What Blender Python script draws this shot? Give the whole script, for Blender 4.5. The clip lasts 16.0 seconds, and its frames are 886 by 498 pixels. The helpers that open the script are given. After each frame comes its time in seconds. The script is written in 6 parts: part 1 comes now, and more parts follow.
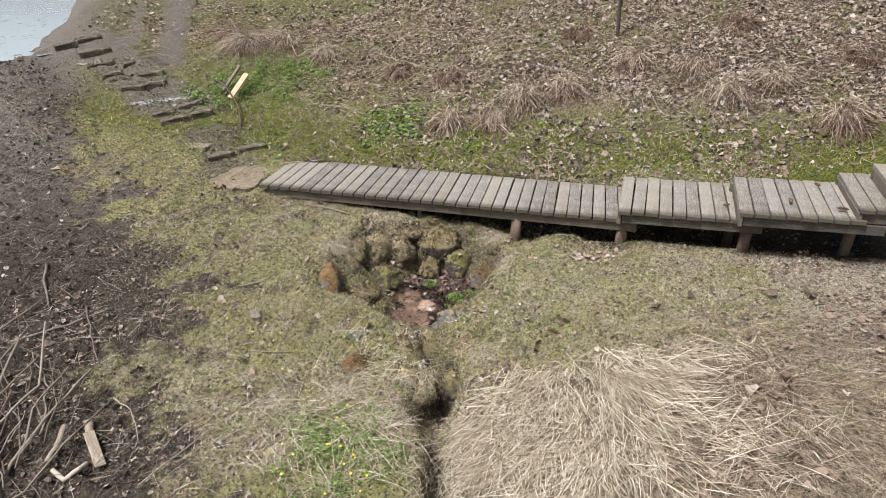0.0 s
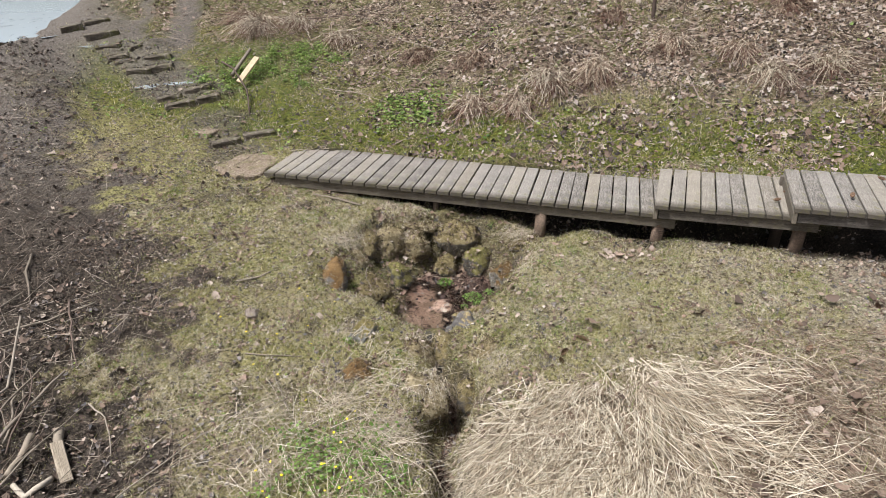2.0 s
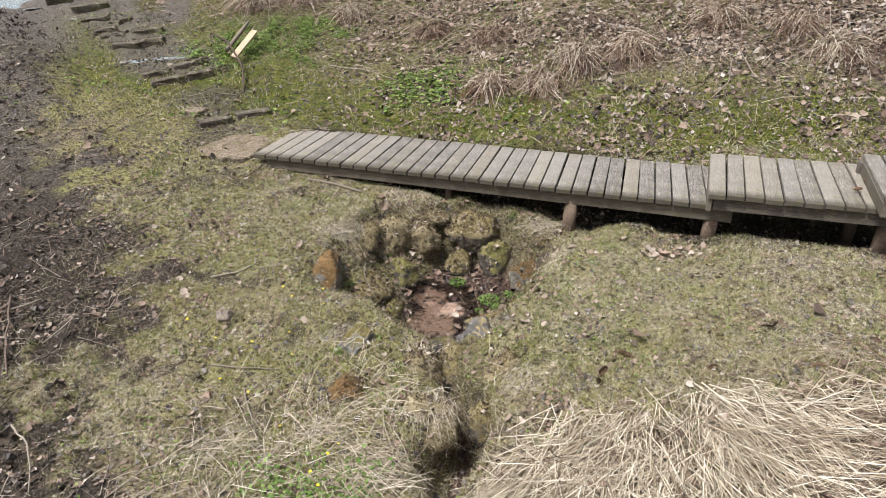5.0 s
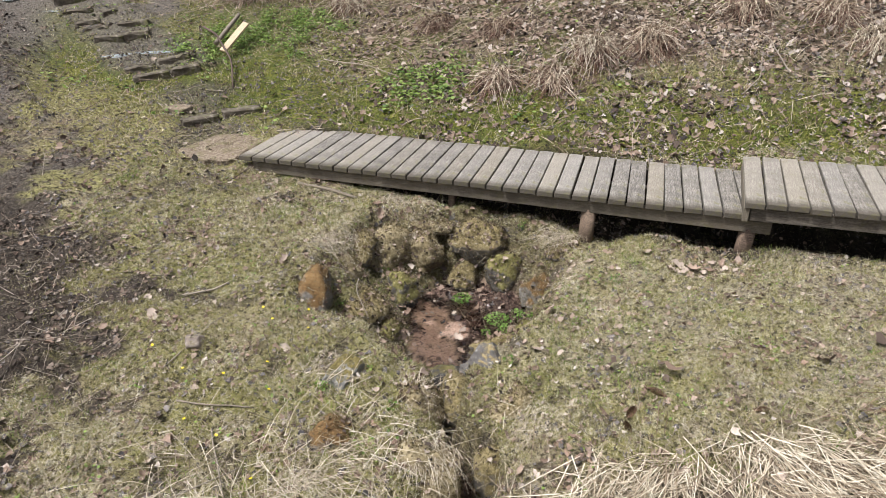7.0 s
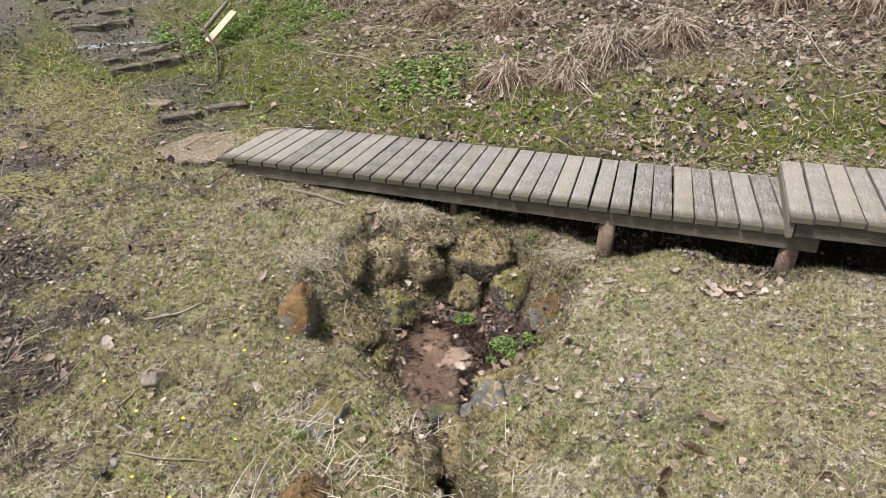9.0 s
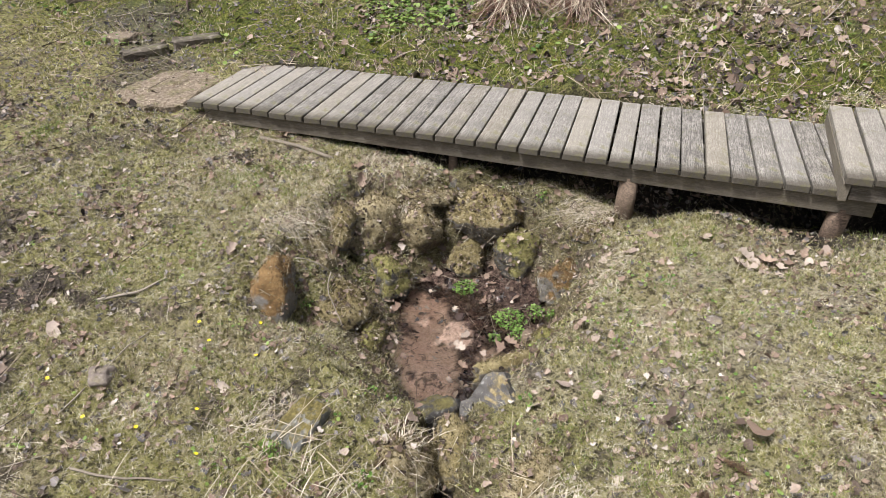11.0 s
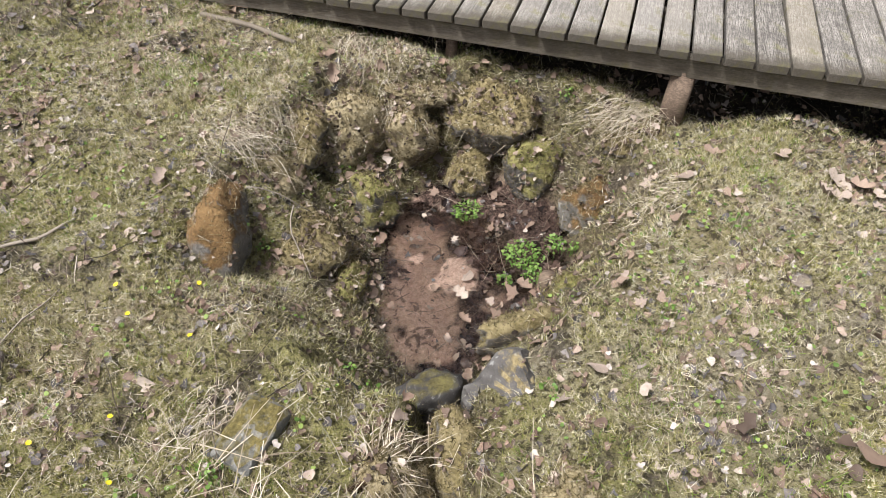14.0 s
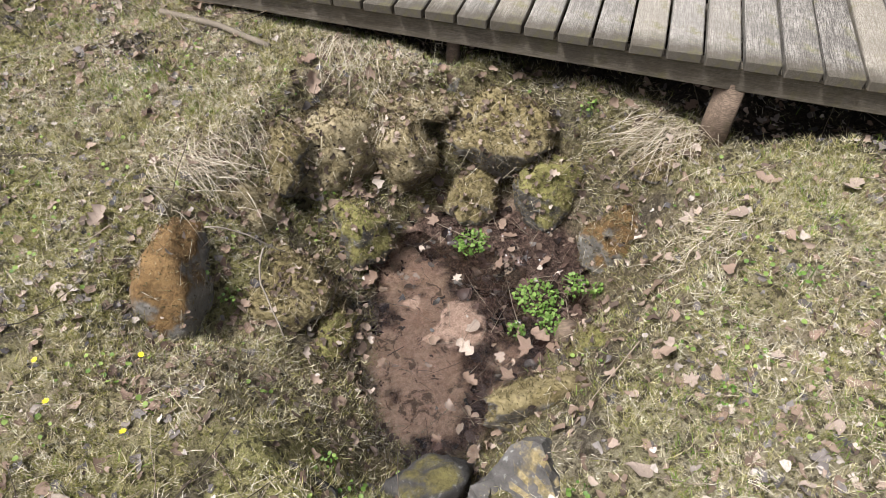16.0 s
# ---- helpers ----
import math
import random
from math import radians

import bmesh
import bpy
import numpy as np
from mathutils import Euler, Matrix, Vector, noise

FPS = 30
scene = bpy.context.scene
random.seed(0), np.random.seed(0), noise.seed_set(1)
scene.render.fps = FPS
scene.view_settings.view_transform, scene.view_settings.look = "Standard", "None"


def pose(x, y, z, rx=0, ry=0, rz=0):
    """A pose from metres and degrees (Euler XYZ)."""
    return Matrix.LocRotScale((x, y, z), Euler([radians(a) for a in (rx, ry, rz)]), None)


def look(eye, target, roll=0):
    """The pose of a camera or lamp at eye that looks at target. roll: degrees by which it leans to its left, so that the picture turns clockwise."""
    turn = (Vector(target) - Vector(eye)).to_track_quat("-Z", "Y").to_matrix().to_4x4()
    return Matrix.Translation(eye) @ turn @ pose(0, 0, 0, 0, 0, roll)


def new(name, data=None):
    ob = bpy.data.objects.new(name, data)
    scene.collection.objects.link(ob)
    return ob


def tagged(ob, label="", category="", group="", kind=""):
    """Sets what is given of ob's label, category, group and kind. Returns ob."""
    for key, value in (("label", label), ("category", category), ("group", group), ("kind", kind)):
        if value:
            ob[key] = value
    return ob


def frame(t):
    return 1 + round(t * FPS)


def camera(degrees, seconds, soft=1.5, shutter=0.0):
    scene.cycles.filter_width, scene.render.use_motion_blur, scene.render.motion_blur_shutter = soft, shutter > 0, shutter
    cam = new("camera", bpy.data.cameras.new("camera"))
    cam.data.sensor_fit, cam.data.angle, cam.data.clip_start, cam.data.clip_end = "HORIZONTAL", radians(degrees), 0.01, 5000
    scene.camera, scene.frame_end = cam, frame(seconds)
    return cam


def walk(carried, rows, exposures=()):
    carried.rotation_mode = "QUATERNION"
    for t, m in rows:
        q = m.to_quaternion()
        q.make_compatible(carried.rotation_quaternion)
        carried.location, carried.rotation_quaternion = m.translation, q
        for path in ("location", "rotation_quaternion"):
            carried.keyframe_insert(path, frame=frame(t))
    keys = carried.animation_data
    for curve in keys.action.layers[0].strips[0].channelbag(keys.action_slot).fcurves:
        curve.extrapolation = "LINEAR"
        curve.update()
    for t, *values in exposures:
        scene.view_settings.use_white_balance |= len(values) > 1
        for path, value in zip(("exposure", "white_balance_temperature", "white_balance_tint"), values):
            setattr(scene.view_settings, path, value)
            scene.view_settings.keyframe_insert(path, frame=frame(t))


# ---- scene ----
cam = camera(68.9, 16.0, soft=0.7)
PATH = [
    (0, (0.02, 0.112, 3.748), (0.047, 1.894, 2.842), 1.5),
    (0.5, (0.041, 0.24, 3.673), (0.054, 2.022, 2.766), 1.5),
    (1, (0.055, 0.379, 3.596), (0.055, 2.16, 2.686), 1.5),
    (1.5, (0.065, 0.509, 3.523), (0.047, 2.289, 2.611), 1.4),
    (2, (0.077, 0.648, 3.444), (0.037, 2.427, 2.531), 1.4),
    (2.5, (0.082, 0.778, 3.37), (0.028, 2.556, 2.456), 1.4),
    (3, (0.091, 0.922, 3.292), (0.024, 2.699, 2.377), 1.4),
    (3.5, (0.097, 1.054, 3.217), (0.023, 2.831, 2.302), 1.4),
    (4, (0.101, 1.196, 3.132), (0.02, 2.973, 2.217), 1.4),
    (4.2, (0.101, 1.25, 3.097), (0.017, 3.027, 2.182), 1.4),
    (6.3, (0.086, 1.839, 2.836), (-0.015, 3.614, 1.919), 1.5),
    (6.5, (0.091, 1.894, 2.828), (-0.014, 3.667, 1.91), 1.4),
    (7, (0.089, 2.042, 2.798), (-0.02, 3.816, 1.881), 1.4),
    (7.5, (0.087, 2.179, 2.766), (-0.027, 3.953, 1.85), 1.4),
    (8, (0.08, 2.323, 2.723), (-0.037, 4.098, 1.808), 1.4),
    (8.2, (0.081, 2.379, 2.706), (-0.039, 4.154, 1.793), 1.4),
    (10.3, (0.067, 3.019, 2.647), (-0.05, 4.722, 1.606), 1.5),
    (10.5, (0.066, 3.072, 2.636), (-0.05, 4.761, 1.572), 1.3),
    (11, (0.059, 3.219, 2.6), (-0.055, 4.868, 1.474), 1.3),
    (11.5, (0.05, 3.356, 2.572), (-0.059, 4.965, 1.389), 1.2),
    (12, (0.04, 3.508, 2.543), (-0.064, 5.071, 1.299), 1.2),
    (12.5, (0.031, 3.645, 2.514), (-0.068, 5.163, 1.215), 1.2),
    (13, (0.02, 3.791, 2.472), (-0.072, 5.261, 1.12), 1.3),
    (13.5, (0.011, 3.929, 2.409), (-0.076, 5.355, 1.009), 1.3),
    (14, (0.001, 4.081, 2.331), (-0.08, 5.46, 0.885), 1.3),
    (14.5, (-0.014, 4.23, 2.273), (-0.088, 5.576, 0.796), 1.5),
    (15, (-0.025, 4.385, 2.2), (-0.097, 5.733, 0.724), 1.5),
    (15.5, (-0.026, 4.525, 2.144), (-0.104, 5.872, 0.668), 1.3),
    (16, (-0.042, 4.586, 2.14), (-0.116, 5.936, 0.666), 1.4),
]
walk(cam, [(t, look(e, a, r)) for t, e, a, r in PATH], exposures=((0.0, 0.24, 6200, 12), (8.0, 0.33, 6200, 12), (16.0, 0.46, 6200, 12)))

# ---------------------------------------------------------------- light
SUN_FROM = Vector((-0.42, -0.24, 0.93)).normalized()
sky_world = bpy.data.worlds.new("overcast_sky")
scene.world = sky_world
sky_world.use_nodes = True
wn = sky_world.node_tree
sky = wn.nodes.new("ShaderNodeTexSky")
sky.sky_type = "NISHITA"
sky.sun_disc = False
sky.sun_elevation = math.asin(SUN_FROM.z)
sky.sun_rotation = math.atan2(SUN_FROM.x, SUN_FROM.y)
sky.air_density, sky.dust_density, sky.ozone_density = 1.0, 6.0, 1.0
pale = wn.nodes.new("ShaderNodeHueSaturation")
pale.inputs["Saturation"].default_value = 0.6
wn.links.new(sky.outputs[0], pale.inputs["Color"])
wn.links.new(pale.outputs[0], wn.nodes["Background"].inputs["Color"])
wn.nodes["Background"].inputs["Strength"].default_value = 0.105
sun = new("sun", bpy.data.lights.new("sun", "SUN"))
sun.data.energy, sun.data.angle, sun.data.color = 4.8, radians(12), (1.0, 0.985, 0.95)
sun.matrix_world = look(SUN_FROM * 30, (0, 0, 0))


# ---------------------------------------------------------------- numeric noise
def hash2(i, j, seed):
    h = (i.astype(np.int64) * 374761393 + j.astype(np.int64) * 668265263 + seed * 2147483647) & 0xFFFFFFFF
    h = ((h ^ (h >> 13)) * 1274126177) & 0xFFFFFFFF
    return ((h ^ (h >> 16)) & 0xFFFF) / 65535.0


def vnoise(x, y, seed=0):
    i, j = np.floor(x), np.floor(y)
    u, v = x - i, y - j
    u, v = u * u * (3 - 2 * u), v * v * (3 - 2 * v)
    a, b = hash2(i, j, seed), hash2(i + 1, j, seed)
    c, d = hash2(i, j + 1, seed), hash2(i + 1, j + 1, seed)
    return (a * (1 - u) + b * u) * (1 - v) + (c * (1 - u) + d * u) * v * 1.0


def fbm(x, y, octaves=4, seed=0):
    total, amp, norm = 0, 1.0, 0.0
    for k in range(octaves):
        total = total + amp * (vnoise(x, y, seed + k) - 0.5)
        norm += amp
        x, y, amp = x * 2.03 + 7.1, y * 2.03 - 3.7, amp * 0.5
    return total / norm


def smooth(v, a, b):
    t = np.clip((v - a) / (b - a), 0, 1)
    return t * t * (3 - 2 * t)


def soft(v, w):
    return w * np.log1p(np.exp(np.clip(v / w, -40, 40)))


def bump(x, y, cx, cy, r):
    return np.exp(-((x - cx) ** 2 + (y - cy) ** 2) / r / r)


# ---------------------------------------------------------------- lie of the land
TREADS = [9.91, 10.17, 11.02, 11.32, 11.53, 11.82, 12.37, 12.78]
PUDDLES = [(-4.34, 9.83, 1.2), (-4.01, 9.92, 1.23), (-5.56, 10.82, 1.56), (-4.99, 10.51, 1.44)]
CHANNEL = [(-0.10, 5.60), (-0.06, 5.38), (-0.07, 4.97), (0.08, 4.70), (0.13, 4.48), (0.0, 4.15), (0.10, 3.85), (0.14, 3.3), (0.3, 2.2), (0.4, 0.5)]


def hill(x, y):
    """How far a place lies up the bank behind the boardwalk."""
    return soft(x * 0.259 + y * 0.966 - 7.9, 0.35)


def lawn(x, y):
    x, y = np.clip(x, -9, 8), np.clip(y, 0, 19)
    a = hill(x, y)
    yl = np.minimum(y, 13)
    b = np.where(a < 2.0, a * a, 4 * a - 4) * 0.1
    z = -0.0875 + 0.1254 * x + 0.1254 * y + 0.0067 * x * x - 0.015 * x * yl - 0.0039 * yl * yl
    z = z + 0.5376 * a + 0.19 * a * np.tanh(x / 3) - 0.7721 * b
    z = z - 0.15 * bump(x, y, 1.75, 6.25, 0.42) - 0.17 * bump(x, y, 1.0, 6.70, 0.33) + 0.05 * bump(x, y, 1.5, 6.75, 0.2) + 0.14 * bump(x, y, 2.4, 4.4, 0.9) + 0.15 * bump(x, y, 1.0, 8.2, 0.7)
    z = z - 0.12 * bump(x, y, 1.9, 9.1, 0.7) + 0.12 * bump(x, y, 0.9, 10.2, 0.7) + 0.2 * bump(x, y, -3.2, 11.75, 0.9)
    return z - 0.08 * bump(x, y, -1.4, 9.7, 0.8) - 0.12 * bump(x, y, 0.6, 5.5, 0.6) - 0.22 * bump(x, y, -0.96, 5.84, 0.2) - 0.05 * bump(x, y, -1.0, 4.3, 0.5)


def pool_distance(x, y):
    """Distance outside the edge of the spring pool (negative inside)."""
    d1 = np.hypot((x - 0.03) / 1.08, y - 6.40) - 0.47
    d2 = np.hypot(x + 0.10, y - 5.90) - 0.30
    h = np.clip(0.5 + 0.5 * (d2 - d1) / 0.25, 0, 1)
    return d2 * (1 - h) + d1 * h - 0.25 * h * (1 - h) + 0.06 * fbm(x * 5, y * 5, 2, 31)


def channel_distance(x, y):
    best = np.full(np.shape(x), 99.0)
    for (ax, ay), (bx, by) in zip(CHANNEL, CHANNEL[1:]):
        dx, dy = bx - ax, by - ay
        t = np.clip(((x - ax) * dx + (y - ay) * dy) / (dx * dx + dy * dy), 0, 1)
        best = np.minimum(best, np.hypot(x - ax - t * dx, y - ay - t * dy))
    return best + 0.05 * fbm(x * 6, y * 6, 2, 17)


def mud_edge(y):
    return np.interp(y, [2, 3.3, 3.7, 4.4, 5.3, 6.5, 7.2, 8.05, 8.8, 9.65, 12], [-1.1, -1.4, -1.55, -1.95, -2.5, -3.2, -3.75, -4.4, -4.95, -6.3, -8])


def pond_side(x, y):
    """Distance on the pond's side of its shore (negative on land)."""
    edge = np.interp(y, [8, 9.9, 11.0, 12.0, 13.2, 14.2, 16.0, 19, 30], [-6.2, -6.45, -6.55, -6.95, -7.45, -7.65, -8.5, -9.5, -13])
    return np.minimum(edge - x, (y - 9.7) * 0.9 - (x + 6.6) * 0.25) + 0.22 * fbm(x * 1.9, y * 1.9, 3, 91)


def deck_line(x, y):
    """Place along and across the boardwalk, from its low front corner."""
    dx, dy = x + 2.178, y - 7.613
    return dx * 0.966 - dy * 0.259, dx * 0.259 + dy * 0.966


def land(x, y, fine=True):
    x, y = np.asarray(x, float), np.asarray(y, float)
    z = lawn(x, y)
    a = hill(x, y)
    near = np.exp(-np.maximum(np.abs(y - 7) - 7, 0) / 8)
    z = z + near * (0.10 * fbm(x * 0.9, y * 0.9, 3, 3) + 0.05 * fbm(x * 3.1, y * 3.1, 3, 8))
    mud = smooth(mud_edge(y) - x, -0.1, 0.7) * (y < 12)
    if fine:
        z = z + near * (0.045 * fbm(x * 13, y * 13, 3, 5) + (0.02 + 0.06 * mud) * (vnoise(x * 6, y * 6, 44) - 0.4) + 0.2 * mud * np.maximum(fbm(x * 11, y * 11, 5, 46), -0.1) + 0.05 * mud * fbm(x * 37, y * 37, 2, 47))
    # molehill and clods in the mud
    z = z + 0.13 * bump(x, y, -2.54, 4.99, 0.2) + 0.10 * bump(x, y, -3.5, 6.9, 0.22) + 0.07 * bump(x, y, -1.62, 5.19, 0.07)
    # hollow under the boardwalk
    along, across = deck_line(x, y)
    z = z - 0.36 * smooth(along, 3.95, 4.6) * smooth(across, 0.06, 0.3) * smooth(-across, -1.12, -0.95) * smooth(-along, -6.6, -6.0)
    z = z - 0.15 * smooth(along, 0.5, 2.0) * smooth(across, 0.0, 0.3) * smooth(-across, -1.1, -0.8)
    # earth treads of the stairs to the pond
    n, l = 0.87 * y - 0.48 * x, 0.87 * x + 0.48 * y
    on = smooth(0.58 - np.abs(l - 1.4 + 0.33 * (n - 9.96)), 0, 0.14)
    for start in TREADS:
        z = z + 0.09 * on * smooth(n - start, 0.02, 0.07) * np.exp(-np.maximum(n - start, 0) / 0.22)
    for px, py, pz in PUDDLES:
        level = smooth(bump(x, y, px, py, 0.3), 0.3, 0.7)
        z = z * (1 - level) + (pz - 0.012 + 0.3 * (z - lawn(x, y))) * level
    # level ground under the landing at the foot of the ramp
    pad = smooth(0.5 - np.abs((x + 2.5) * 0.45 + (y - 8.0) * 0.89), 0, 0.2) * smooth(0.45 - np.abs((x + 2.5) * 0.89 - (y - 8.0) * 0.45), 0, 0.2)
    z = z * (1 - pad) + np.minimum(z, 0.70 + 0.3 * (z - lawn(x, y))) * pad
    # spring pool with its steep back wall
    d = pool_distance(x, y)
    ang = np.arctan2(y - 6.3, x - 0.03)
    width = 0.31 + 0.26 * np.maximum(np.cos(ang - 3.35), 0) + 0.03 * np.cos(ang * 2) + 0.1 * fbm(x * 3, y * 3, 2, 77)
    wall = np.clip((d + 0.03) / np.maximum(width, 0.2), 0, 1)
    wall = wall ** 1.15
    floor = -0.075 + 0.13 * fbm(x * 7, y * 7, 5, 12) + 0.07 * bump(x, y, -0.14, 6.15, 0.2) + 0.07 * smooth(y, 6.35, 6.8) + 0.05 * smooth(x, 0.1, 0.4) - 0.04 * bump(x, y, -0.2, 5.72, 0.2)
    lumps = np.abs(fbm(x * 4.2, y * 4.2, 2, 14)) * 0.16 + 0.04 * fbm(x * 13, y * 13, 3, 15)
    z = floor + (z - floor) * wall + (lumps - 0.04) * wall * smooth(-d, -0.75, -0.2)
    z = z - 0.22 * bump(x, y, -0.79, 6.60, 0.07) - 0.12 * bump(x, y, -0.22, 6.97, 0.05)
    # rill from the pool
    c = channel_distance(x, y)
    z = z - 0.15 * np.exp(-(c / 0.34) ** 2) * smooth(-y, -5.75, -5.45)
    depth = np.interp(y, [0, 3.3, 4.2, 5.2, 5.6], [-0.30, -0.22, -0.12, -0.05, -0.05]) + 0.05 * fbm(x * 9, y * 9, 3, 18)
    cut = smooth(c, 0.03, np.interp(y, [3.0, 3.8, 4.2, 4.5, 4.75, 5.6], [0.18, 0.2, 0.26, 0.2, 0.11, 0.12]))
    cut = np.where(y < 5.75, cut, 1)
    z = np.where(z > depth, depth + (z - depth) * cut, z)
    # shore and bed of the pond
    p = pond_side(x, y)
    shore = (x < -4.4) & (y > 6)
    z = np.where(shore, np.maximum(z, POND + 0.06 - 0.42 * np.maximum(-p, 0) - 0.02 * p * p), z)
    z = np.where(shore, z * (1 - smooth(p, -0.8, 0.0)) + np.minimum(z, POND + 0.05) * smooth(p, -0.8, 0.0), z)
    z = np.where(shore, z - 0.45 * smooth(p, 0.0, 0.4), z)
    return z


POND = 1.66


def ground_z(x, y):
    return float(land(np.array([x]), np.array([y]))[0])


def zones(x, y):
    """How far each kind of cover, or the boardwalk's shade, holds at a place, 0 to 1."""
    a = hill(x, y)
    n1, n2 = fbm(x * 1.3, y * 1.3, 4, 61), fbm(x * 4.0, y * 4.0, 3, 62)
    mud = smooth(mud_edge(y) - x + 1.6 * n1 + 1.7 * n2 + 1.7 * fbm(x * 11, y * 11, 4, 66), -0.3, 0.3) * (y < 13.5)
    mud = np.maximum(mud, 0.7 * smooth(fbm(x * 5.5, y * 5.5, 5, 68) - 0.03 * np.maximum(x + 1.5, 0), 0.13, 0.2) * (y < 8))
    litter = smooth(a + 1.6 * n1 + 0.8 * n2, 0.9, 1.7)
    moss = smooth(a, 0.0, 0.3) * smooth(-a - 0.9 * n1, -1.7, -0.8)
    straw = smooth(1 - np.hypot((x - 1.45) / 1.55, (y - 3.6) / 0.95) + 0.5 * n1 + 0.3 * n2, -0.05, 0.3)
    dry = smooth(0.25 * (x - 1.2) + 1.1 * n1 + 0.6 * n2, -0.25, 0.5) * (1 - smooth(a, 0, 0.4))
    dp, dc = pool_distance(x, y), channel_distance(x, y)
    wet = np.maximum(smooth(-dp, -0.03, 0.05), smooth(-dc, -0.08, -0.02) * (y < 5.8))
    bare = smooth(pond_side(x, y) + 0.8 * n1, -1.5, -0.5) * (y > 7)
    rill = np.maximum(smooth(0.16 - np.abs(x + 5.2 + 0.30 * (y - 11.4) + 0.3 * n1), 0, .1), smooth(0.3 - np.abs(x + 4.55 + 0.27 * (y - 11.5) + 0.3 * n1), 0, .1)) * smooth(y, 10.6, 11.2) * smooth(-y, -17, -15)
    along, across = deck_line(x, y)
    # bare strip below and just before the deck, where its shade is painted
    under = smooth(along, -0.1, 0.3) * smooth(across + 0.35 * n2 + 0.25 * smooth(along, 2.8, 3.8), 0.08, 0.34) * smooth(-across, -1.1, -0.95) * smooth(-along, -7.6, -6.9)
    walls = np.maximum(smooth(-dp, -0.45, -0.1), smooth(-dc, -0.25, -0.1) * (y < 5.8)) * (1 - wet)
    sn, sl = 0.87 * y - 0.48 * x, 0.87 * x + 0.48 * y
    stair = smooth(0.62 - np.abs(sl - 1.4 + 0.33 * (sn - 9.96)) + 0.3 * n2, 0, 0.2) * smooth(sn + 0.5 * n2, 9.9, 10.2) * (sn < 13.6)
    stair = np.maximum(stair, 0.75 * smooth(bump(x, y, -2.75, 8.25, 0.45) + bump(x, y, -3.15, 9.05, 0.45) + 0.8 * n2, 0.35, 0.7))
    shore = np.maximum(smooth(pond_side(x, y) + 0.9 * n1, -4.8, -1.2) * smooth(y, 5.5, 7.5), 0.85 * stair)
    sand = smooth(0.23 - np.hypot((x + 0.22) / 0.9, (y - 6.02) / 1.5) + 1.7 * fbm(x * 6, y * 6, 5, 33), -0.02, 0.03) * smooth(-dp, -0.02, 0.04)
    verdure = smooth(n1 + 0.8 * fbm(x * 2.1, y * 2.1, 3, 64) - 0.04 * x + 0.04, -0.12, 0.12)
    green = np.maximum(np.maximum(bump(x, y, -3.1, 10.6, 1.0), 0.9 * bump(x, y, -0.65, 9.35, 0.6)), 0.5 * bump(x, y, -0.7, 3.6, 0.45))
    return dict(mud=np.maximum(np.maximum(mud, bare), np.maximum(rill, 0.85 * stair)), litter=litter, moss=moss, straw=straw, dry=dry, wet=wet, under=under, walls=walls, green=green, hill=a, sand=sand, verdure=verdure, shore=shore)


